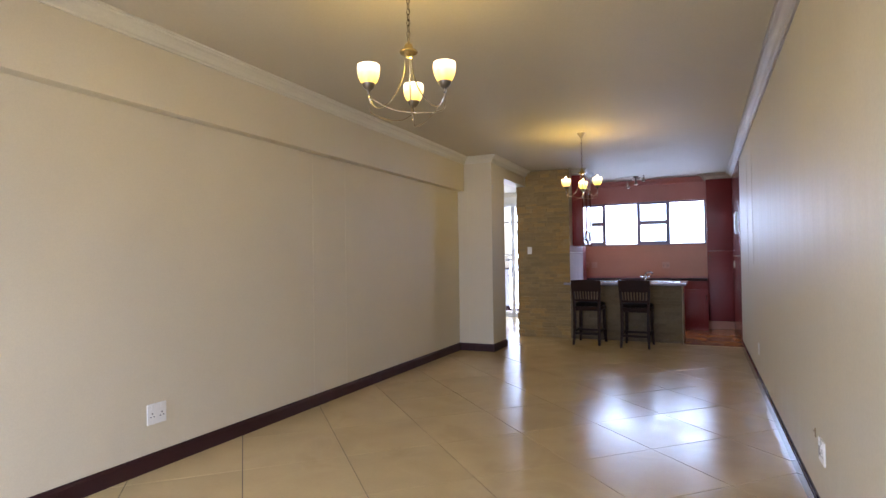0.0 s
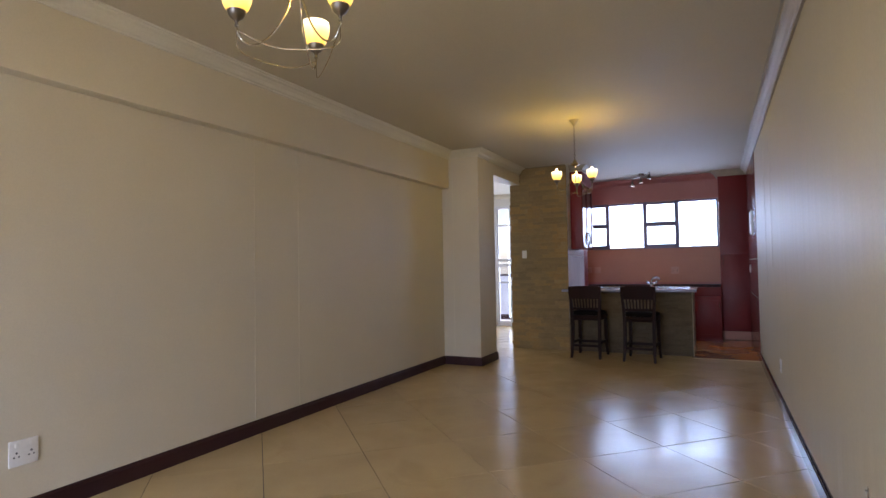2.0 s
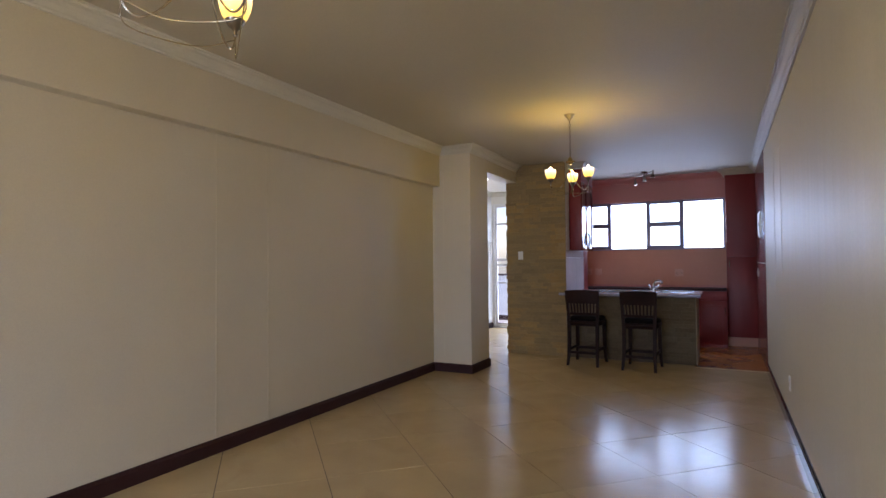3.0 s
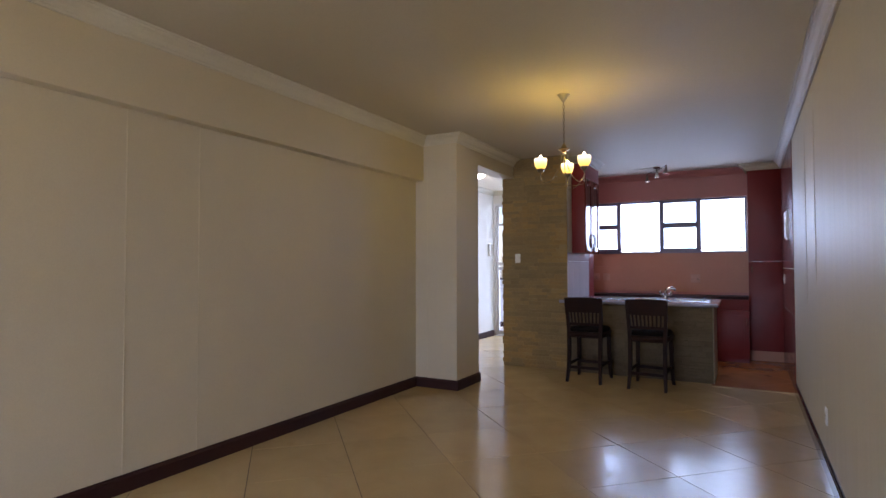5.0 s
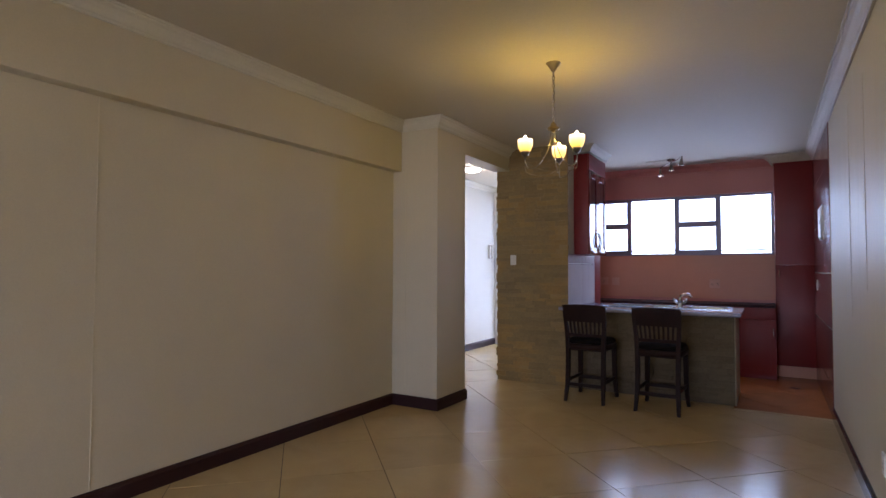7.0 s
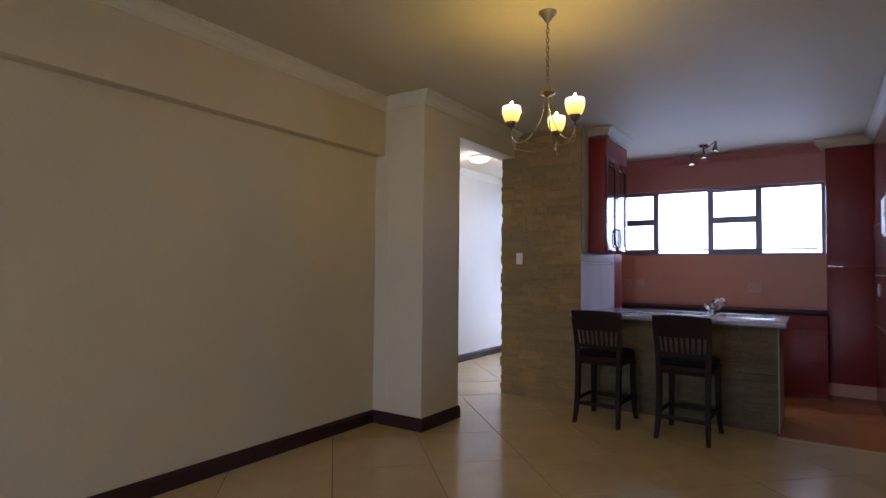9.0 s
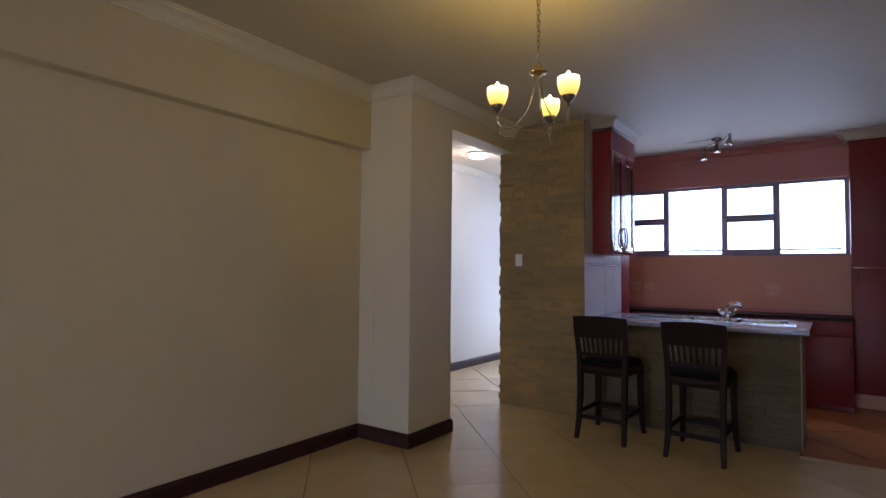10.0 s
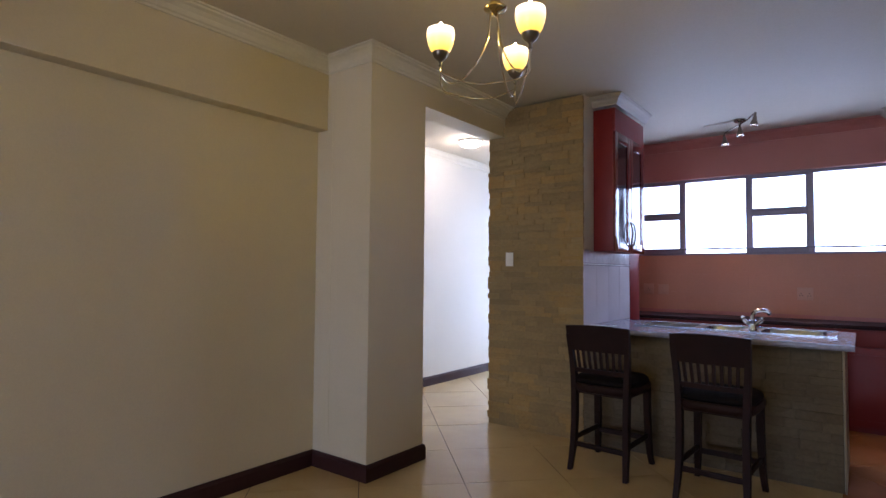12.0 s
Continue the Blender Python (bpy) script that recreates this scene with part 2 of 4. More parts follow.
# ---- building helpers ----
def box(bm, x0, x1, y0, y1, z0, z1, bevel=0.0):
    vs = [bm.verts.new(c) for c in ((x0, y0, z0), (x1, y0, z0), (x1, y1, z0), (x0, y1, z0), (x0, y0, z1), (x1, y0, z1), (x1, y1, z1), (x0, y1, z1))]
    fs = [bm.faces.new([vs[i] for i in f]) for f in ((3, 2, 1, 0), (4, 5, 6, 7), (0, 1, 5, 4), (1, 2, 6, 5), (2, 3, 7, 6), (3, 0, 4, 7))]
    if bevel:
        edges = list({e for f in fs for e in f.edges})
        bmesh.ops.bevel(bm, geom=edges, offset=bevel, segments=2, affect="EDGES", profile=0.6)


def mesh_of(name, bm, material, smooth=False, angle=None):
    me = bpy.data.meshes.new(name)
    bmesh.ops.recalc_face_normals(bm, faces=bm.faces)
    bm.to_mesh(me)
    bm.free()
    me.materials.append(material)
    if smooth:
        for p in me.polygons:
            p.use_smooth = True
        me.set_sharp_from_angle(angle=radians(angle or 40))
    return me


def part(name, bm, material, parent=None, label="", smooth=False):
    ob = new(name, mesh_of(name, bm, material, smooth))
    if parent:
        ob.parent = parent
    return tagged(ob, label)


def boxes(name, material, parent, *dims, bevel=0.0, label=""):
    bm = bmesh.new()
    for d in dims:
        box(bm, *d, bevel=bevel)
    return part(name, bm, material, parent, label, smooth=bevel > 0)


def thing(name, place, label, category, group=""):
    ob = new(name)
    ob.empty_display_size = 0.1
    ob.location = place
    return tagged(ob, label, category, group)


def structure(name, material, *dims, label="", bevel=0.0):
    ob = boxes(name, material, None, *dims, bevel=bevel)
    return tagged(ob, label, kind="structure")


def lathe(bm, profile, centre=(0, 0, 0), steps=24, axis="Z"):
    """Turns (radius, height) pairs about an axis."""
    rings = []
    for r, h in profile:
        ring = []
        for i in range(steps):
            a = 2 * math.pi * i / steps
            c = (r * math.cos(a), r * math.sin(a), h)
            if axis == "Y":
                c = (c[0], c[2], c[1])
            if axis == "X":
                c = (c[2], c[0], c[1])
            ring.append(bm.verts.new([c[k] + centre[k] for k in range(3)]))
        rings.append(ring)
    for a, b in zip(rings, rings[1:]):
        for i in range(steps):
            j = (i + 1) % steps
            bm.faces.new((a[i], a[j], b[j], b[i]))
    for ring in (rings[0], rings[-1]):
        bm.faces.new(ring)
    bmesh.ops.remove_doubles(bm, verts=bm.verts, dist=1e-6)


def tube(bm, points, radius, steps=8, radii=None):
    """A round bar through points."""
    pts = [Vector(p) for p in points]
    rings = []
    up = Vector((0, 0, 1))
    for i, p in enumerate(pts):
        d = (pts[min(i + 1, len(pts) - 1)] - pts[max(i - 1, 0)]).normalized()
        side = d.cross(up if abs(d.z) < 0.95 else Vector((1, 0, 0))).normalized()
        if rings and side.dot(last_side) < 0:
            side = -side
        last_side = side
        other = side.cross(d).normalized()
        r = radii[i] if radii else radius
        rings.append([bm.verts.new(p + side * (r * math.cos(2 * math.pi * k / steps)) + other * (r * math.sin(2 * math.pi * k / steps))) for k in range(steps)])
    for a, b in zip(rings, rings[1:]):
        for i in range(steps):
            j = (i + 1) % steps
            bm.faces.new((a[i], a[j], b[j], b[i]))
    bm.faces.new(rings[0])
    bm.faces.new(rings[-1])


def bar_path(bm, points, sizes):
    """A square bar through points: sizes are (x half-width, y half-width) at each point, cut level."""
    rings = []
    for (x, y, z), (a, b) in zip(points, sizes):
        rings.append([bm.verts.new((x + sx * a, y + sy * b, z)) for sx, sy in ((-1, -1), (1, -1), (1, 1), (-1, 1))])
    for a, b in zip(rings, rings[1:]):
        for i in range(4):
            j = (i + 1) % 4
            bm.faces.new((a[i], a[j], b[j], b[i]))
    bm.faces.new(rings[0])
    bm.faces.new(rings[-1])


def smooth_path(points, n=6):
    """Catmull-Rom through points."""
    p = [Vector(q) for q in points]
    p = [p[0] * 2 - p[1]] + p + [p[-1] * 2 - p[-2]]
    out = []
    for i in range(1, len(p) - 2):
        for k in range(n):
            t = k / n
            out.append(0.5 * (2 * p[i] + (p[i + 1] - p[i - 1]) * t + (2 * p[i - 1] - 5 * p[i] + 4 * p[i + 1] - p[i + 2]) * t * t
                              + (3 * p[i] - p[i - 1] - 3 * p[i + 1] + p[i + 2]) * t ** 3))
    out.append(p[-2])
    return out


# ---- the shell ----
TH = 0.25
structure("wall_east", M_WALL_E, (XR, XR + TH, YB - TH, KIT_Y, 0, CEIL + 0.1), label="cream painted living room wall with a satin sheen")
structure("wall_east_kitchen", M_KSIDE, (XR, XR + TH, KIT_Y, YW + TH, 0, CEIL + 0.1), label="dark terracotta kitchen side wall")
structure("wall_west", M_WALL, (XL - TH, XL, YB - TH, PIL_Y0, 0, CEIL + 0.1), label="long cream painted wall with fine vertical joints")
structure("beam", M_WALL, (XL, XL + 0.10, YB, PIL_Y0, 2.27, CEIL), label="cream painted downstand beam along the long wall", bevel=0.004)
structure("pilaster", M_WALL, (XL - TH, PIL_X, PIL_Y0, PIL_Y1, 0, CEIL + 0.1), label="cream painted pier projecting from the wall")
structure("lintel", M_WALL, (PIL_X - 0.20, PIL_X, PIL_Y1, ST_Y + 0.04, HEAD, CEIL + 0.1), label="cream painted beam over the hall opening")
structure("wall_rear", M_WALL, (XL, -1.4, YB - TH, YB, 0, CEIL + 0.1), (1.0, XR, YB - TH, YB, 0, CEIL + 0.1), (-1.4, 1.0, YB - TH, YB, 2.15, CEIL + 0.1), label="cream rear wall around a wide terrace door")
# hall
structure("wall_hall_west", M_HALLWALL, (HALL_X - TH, HALL_X, HALL_Y0 - TH, HALL_Y1 + 0.15, 0, CEIL + 0.1), label="pale painted hall wall")
structure("wall_hall_south", M_HALLWALL, (HALL_X, XL - TH, HALL_Y0 - TH, HALL_Y0, 0, CEIL + 0.1), label="pale painted end wall of the hall")
structure("wall_hall_east", M_HALLWALL, (ST_X0 + 0.02, ST_X0 + 0.12, 12.40, HALL_Y1 + 0.15, 0, CEIL + 0.1), label="pale painted partition between hall and kitchen")
structure("wall_hall_north", M_HALLWALL, (HALL_X, ST_X0 + 0.02, HALL_Y1, HALL_Y1 + 0.15, 2.52, CEIL + 0.1), label="pale wall above the balcony door")
# stone pier core
structure("pier_core", M_HALLWALL, (ST_X0 + 0.02, ST_X1 - 0.02, ST_Y + 0.04, 12.40, 0, CEIL + 0.1), label="pale plastered pier behind the stone cladding")
# window wall
WX0, WX1, WZ0, WZ1 = -1.18, 1.21, 1.515, 2.34
structure("wall_north", M_KWALL,
          (-1.60, WX0, YW, YW + TH, 0, CEIL + 0.1), (WX1, XR, YW, YW + TH, 0, CEIL + 0.1),
          (WX0, WX1, YW, YW + TH, 0, WZ0), (WX0, WX1, YW, YW + TH, WZ1, CEIL + 0.1), label="terracotta painted kitchen wall around a wide window")
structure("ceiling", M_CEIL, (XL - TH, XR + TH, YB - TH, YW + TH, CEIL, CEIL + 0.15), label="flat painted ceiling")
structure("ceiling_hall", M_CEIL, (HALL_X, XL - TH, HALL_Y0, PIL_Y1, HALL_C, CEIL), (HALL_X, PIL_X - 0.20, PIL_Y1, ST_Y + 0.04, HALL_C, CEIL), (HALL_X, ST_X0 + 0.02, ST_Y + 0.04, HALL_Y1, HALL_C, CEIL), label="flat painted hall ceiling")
structure("floor", M_GROUT, (HALL_X - TH, XR + TH, YB - TH, HALL_Y1 + 0.15, -0.15, -0.004), label="grout bed under diagonal beige floor tiles")


# cornice: a cove profile swept along straight runs
def cornice(name, runs, material, label, size=0.095, top=CEIL):
    """runs: (start xy, end xy, outward normal xy, mitre at start, mitre at end), mitres in metres per metre of projection."""
    prof = [(0.0, -1.0), (0.16, -1.0), (0.20, -0.88), (0.30, -0.80), (0.42, -0.55), (0.62, -0.34), (0.82, -0.24), (0.86, -0.14), (1.0, -0.12), (1.0, 0.0), (0.0, 0.0)]
    bm = bmesh.new()
    for (x0, y0), (x1, y1), (nx, ny), m0, m1 in runs:
        dx, dy = x1 - x0, y1 - y0
        ln = math.hypot(dx, dy)
        dx, dy = dx / ln, dy / ln
        ends = []
        for (x, y), mitre, sign in (((x0, y0), m0, -1), ((x1, y1), m1, 1)):
            ends.append([bm.verts.new((x + nx * u * size + dx * sign * mitre * u * size, y + ny * u * size + dy * sign * mitre * u * size, top + v * size)) for u, v in prof])
        n = len(prof)
        for i in range(n):
            j = (i + 1) % n
            bm.faces.new((ends[0][i], ends[0][j], ends[1][j], ends[1][i]))
        bm.faces.new(ends[0])
        bm.faces.new(ends[1])
    return tagged(part(name, bm, material), label, kind="structure")


BX = XL + 0.10
cornice("cornice_west", [((BX, YB), (BX, PIL_Y0), (1, 0), 0, -1), ((BX, PIL_Y0), (PIL_X, PIL_Y0), (0, -1), -1, 1), ((PIL_X, PIL_Y0), (PIL_X, ST_Y), (1, 0), 1, 0)], M_CROWN, "off-white moulded plaster cornice")
# East run: off-white paint toned down to stand in for shade.
cornice("cornice_east", [((XR, YB), (XR, 13.15), (-1, 0), 0, 0)], M_CROWN_SHADED, "off-white moulded plaster cornice")
cornice("cornice_kitchen", [((-1.5, YW), (1.22, YW), (0, -1), 0, 0)], M_KWALL, "cornice painted terracotta over the kitchen window")
# The cupboard run takes the ceiling paint, darker than the cornice paint.
cornice("cornice_cupboard", [((1.21, YW), (1.21, 13.14), (-1, 0), 0, 1), ((1.21, 13.14), (XR, 13.14), (0, -1), 1, 0)], M_CEIL, "off-white cornice round the tall cupboard")
cornice("cornice_pier", [((ST_X1 + 0.0, 11.41), (-0.61, 11.41), (0, -1), 0, 1), ((-0.61, 11.41), (-0.61, 12.15), (1, 0), 1, 0)], M_CROWN_SHADED, "cornice over the wall cabinet, its off-white darkened for shade", size=0.075)
cornice("cornice_hall", [((HALL_X, HALL_Y0), (HALL_X, HALL_Y1), (1, 0), 0, -1), ((HALL_X, HALL_Y1), (ST_X0 + 0.02, HALL_Y1), (0, -1), -1, 0)], M_CROWN, "off-white hall cornice", size=0.08, top=HALL_C)


# skirting: moulded profile
def skirting(name, runs, label, h=0.105, t=0.018, material=M_SKIRT):
    prof = [(0, 0), (1, 0), (1, 0.80), (0.75, 0.86), (0.75, 0.93), (0.35, 1.0), (0, 1.0)]
    bm = bmesh.new()
    for (x0, y0), (x1, y1), (nx, ny), m0, m1 in runs:
        dx, dy = x1 - x0, y1 - y0
        ln = math.hypot(dx, dy)
        dx, dy = dx / ln, dy / ln
        ends = []
        for (x, y), mitre, sign in (((x0, y0), m0, -1), ((x1, y1), m1, 1)):
            ends.append([bm.verts.new((x + nx * u * t + dx * sign * mitre * u * t, y + ny * u * t + dy * sign * mitre * u * t, v * h)) for u, v in prof])
        n = len(prof)
        for i in range(n):
            j = (i + 1) % n
            bm.faces.new((ends[0][i], ends[0][j], ends[1][j], ends[1][i]))
        bm.faces.new(ends[0])
        bm.faces.new(ends[1])
    return tagged(part(name, bm, material), label, kind="structure")


skirting("skirting_west", [((XL, YB), (XL, PIL_Y0), (1, 0), 0, -1), ((XL, PIL_Y0), (PIL_X, PIL_Y0), (0, -1), -1, 1), ((PIL_X, PIL_Y0), (PIL_X, PIL_Y1), (1, 0), 1, 1),
                           ((PIL_X, PIL_Y1), (XL, PIL_Y1), (0, 1), 1, 0)], "dark brown wooden skirting board")
skirting("skirting_east", [((XR, YB), (XR, KIT_Y), (-1, 0), 0, 0)], "dark brown varnished wooden skirting board", material=M_SKIRT_V)
skirting("skirting_hall", [((HALL_X, HALL_Y0), (HALL_X, HALL_Y1), (1, 0), 0, 0)], "dark brown wooden skirting board")
skirting("skirting_rear", [((XL, YB), (-1.46, YB), (0, 1), -1, 0), ((1.06, YB), (XR, YB), (0, 1), 0, -1)], "dark brown wooden skirting board")


def wall_joint(x0, x1, y0, y1, z0, z1):
    structure("wall_joint", M_JOINT, (x0, x1, y0, y1, z0, z1), label="fine raised vertical joint in the plaster")


for y in (6.27, 6.77):
    wall_joint(XL, XL + 0.003, y - 0.003, y + 0.003, 0.105, 2.27)
wall_joint(-1.892, -1.886, PIL_Y0 - 0.0025, PIL_Y0, 0.19, 2.40)
wall_joint(XR - 0.0025, XR, 9.047, 9.053, 1.2, 2.45)
wall_joint(XR - 0.0025, XR, 9.747, 9.752, 1.0, 2.45)

# ---- outside ----
structure("ground", M_CONCRETE, (-60, 60, -60, 80, -3.4, -3.2), label="pale concrete ground far below the flat")
structure("balcony_slab", M_CONCRETE, (-3.6, -1.3, HALL_Y1 + 0.15, 15.62, -0.15, -0.01), label="concrete balcony slab outside the hall door")
structure("balcony_parapet", M_OUT, (-3.6, -1.3, 15.62, 15.74, -0.15, 1.02), label="white painted balcony parapet")
structure("balcony_coping", M_SKIRT, (-3.6, -1.3, 15.59, 15.77, 1.02, 1.06), label="dark coping on the balcony parapet")
structure("balcony_skirting", M_SKIRT, (-3.6, -1.3, 15.60, 15.62, -0.01, 0.10), label="dark skirting at the foot of the parapet")


# ---- kitchen window ----
def window_kitchen():
    w = thing("window_1", (0, YW + 0.06, WZ0), "wide bronze framed kitchen window with four columns of panes", "window")
    w["kind"] = "structure"
    y0, y1 = 0.0, 0.055
    px, pz = 0.0, WZ0

    def fr(name, *d, lab=""):
        return boxes(name, M_BRONZE_GLARE, w, *[(a, b, y0 + e, y1 + g, c - pz, dd - pz) for a, b, e, g, c, dd in d], bevel=0.003, label=lab)
    z0, z1 = WZ0, WZ1
    fr("window_frame", (WX0, WX1, 0, 0, z1 - 0.03, z1), (WX0, WX1, 0, 0, z0, z0 + 0.022), (WX0, WX0 + 0.035, 0, 0, z0 + 0.022, z1 - 0.03), (WX1 - 0.03, WX1, 0, 0, z0 + 0.022, z1 - 0.03))
    for x0, x1 in ((-0.632, -0.562), (0.0, 0.074), (0.534, 0.611)):
        fr("mullion", (x0 + 0.012, x1 - 0.012, 0, 0, z0 + 0.022, z1 - 0.03))
    for x0, x1 in ((-1.145, -0.62), (0.062, 0.546)):
        fr("transom", (x0, x1, 0.002, -0.002, 1.925, 1.968))
        for a, b in ((1.968, 2.31), (z0 + 0.022, 1.925)):
            lo = a if a > 1.9 else a
            s = 0.018
            low = s if a > 1.9 else 0.045
            sash = boxes("sash", M_BRONZE_GLARE, w, (x0, x1, -0.012, 0.03, lo - pz, lo + low - pz), (x0, x1, -0.012, 0.03, b - s - pz, b - pz),
                         (x0, x0 + 0.014, -0.012, 0.03, lo + low - pz, b - s - pz), (x1 - 0.014, x1, -0.012, 0.03, lo + low - pz, b - s - pz), bevel=0.002)
            pane = boxes("pane", M_GLASS, sash, (x0 + 0.012, x1 - 0.012, 0.008, 0.012, lo + low - 0.003 - pz, b - s + 0.003 - pz))
            pane.visible_shadow = False
            boxes("stay", M_BRONZE_GLARE, sash, ((x0 + x1) / 2 - 0.035, (x0 + x1) / 2 + 0.035, -0.022, -0.012, lo + 0.004 - pz, lo + 0.014 - pz), bevel=0.002)
    for x0, x1 in ((-0.575, 0.013), (0.598, WX1 - 0.03)):
        pane = boxes("pane", M_GLASS, w, (x0, x1, 0.024, 0.028, z0 + 0.02 - pz, z1 - 0.028 - pz))
        pane.visible_shadow = False
    bm = bmesh.new()
    tube(bm, [(WX0 + 0.02, -0.02, 1.584 - pz), (1.15, -0.02, 1.584 - pz)], 0.009)
    tube(bm, [(1.13, -0.02, 1.57 - pz), (1.13, -0.02, 1.61 - pz)], 0.004)
    part("stay_rod", bm, M_BRONZE_GLARE, w, "thin dark rod along the bottom of the panes")
    bm = bmesh.new()
    for x in (WX0 + 0.03, -0.28, 0.30, 1.13):
        tube(bm, [(x, -0.02, 1.584 - pz), (x, 0.01, 1.584 - pz)], 0.004, steps=6)
    part("rod_bracket", bm, M_BRONZE_GLARE, w)
    return w


window_kitchen()
# plastered reveal and sill of the kitchen window are the wall's own thickness
structure("window_sill", M_SPLASH, (WX0, WX1, YW - 0.008, YW + 0.06, WZ0 - 0.012, WZ0), label="tiled sill under the kitchen window")


# ---- balcony door at the end of the hall ----
def balcony_door():
    d = thing("door_1", (-2.37, HALL_Y1 + 0.06, 0), "white framed glazed balcony door with small panes", "door")
    d["kind"] = "structure"
    X0, X1 = -3.06 + 2.37, ST_X0 + 0.02 + 2.37
    boxes("door_frame", M_WFRAME, d, (X0, X0 + 0.055, -0.05, 0.05, 0, 2.52), (X1 - 0.055, X1, -0.05, 0.05, 0, 2.52), (X0 + 0.055, X1 - 0.055, -0.05, 0.05, 2.47, 2.52),
          (X0 + 0.055, X1 - 0.055, -0.05, 0.05, 0, 0.022), bevel=0.004)
    leaves = ((X0 + 0.058, X0 + 0.375, True), (X0 + 0.379, X0 + 0.95, False), (X0 + 0.954, X1 - 0.058, True))
    for a, b, many in leaves:
        st = 0.042
        rails = [(0.024, 0.10), (0.89, 0.93), (1.24, 1.30), (1.345, 1.405), (2.085, 2.13), (2.45, 2.468)] if many else [(0.024, 0.09), (2.085, 2.13), (2.45, 2.468)]
        leaf = boxes("leaf", M_WFRAME, d, (a, a + st, -0.022, 0.022, 0.024, 2.468), (b - st, b, -0.022, 0.022, 0.024, 2.468),
                     *[(a + st, b - st, -0.02, 0.02, z0, z1) for z0, z1 in rails], bevel=0.003)
        for (_, lo), (hi, _) in zip(rails, rails[1:]):
            pane = boxes("pane", M_GLASS, leaf, (a + st - 0.005, b - st + 0.005, -0.003, 0.003, lo - 0.004, hi + 0.004))
            pane.visible_shadow = False
    bm = bmesh.new()
    tube(bm, smooth_path([(X0 + 0.354, -0.022, 1.06), (X0 + 0.354, -0.055, 1.06), (X0 + 0.34, -0.06, 1.06), (X0 + 0.26, -0.06, 1.06)]), 0.008)
    box(bm, X0 + 0.34, X0 + 0.366, -0.030, -0.022, 0.98, 1.14, bevel=0.003)
    part("door_handle", bm, M_STEEL, d, "steel lever handle")


balcony_door()


# ---- terrace door behind ----
def terrace_door():
    d = thing("door_2", (-0.2, YB - 0.12, 0), "white framed sliding terrace door with clear glass", "door")
    d["kind"] = "structure"
    boxes("door_frame", M_WFRAME, d, (-1.2, -1.14, -0.06, 0.06, 0, 2.15), (1.14, 1.2, -0.06, 0.06, 0, 2.15), (-1.14, 1.14, -0.06, 0.06, 2.09, 2.15), (-1.14, 1.14, -0.06, 0.06, 0, 0.03), bevel=0.004)
    for a, b, y in ((-1.14, 0.03, -0.02), (-0.03, 1.14, 0.025)):
        leaf = boxes("leaf", M_WFRAME, d, (a, a + 0.06, y - 0.018, y + 0.018, 0.03, 2.09), (b - 0.06, b, y - 0.018, y + 0.018, 0.03, 2.09),
                     (a + 0.06, b - 0.06, y - 0.018, y + 0.018, 0.03, 0.11), (a + 0.06, b - 0.06, y - 0.018, y + 0.018, 2.02, 2.09), bevel=0.003)
        pane = boxes("pane", M_GLASS, leaf, (a + 0.055, b - 0.055, y - 0.003, y + 0.003, 0.106, 2.024))
        pane.visible_shadow = False


terrace_door()


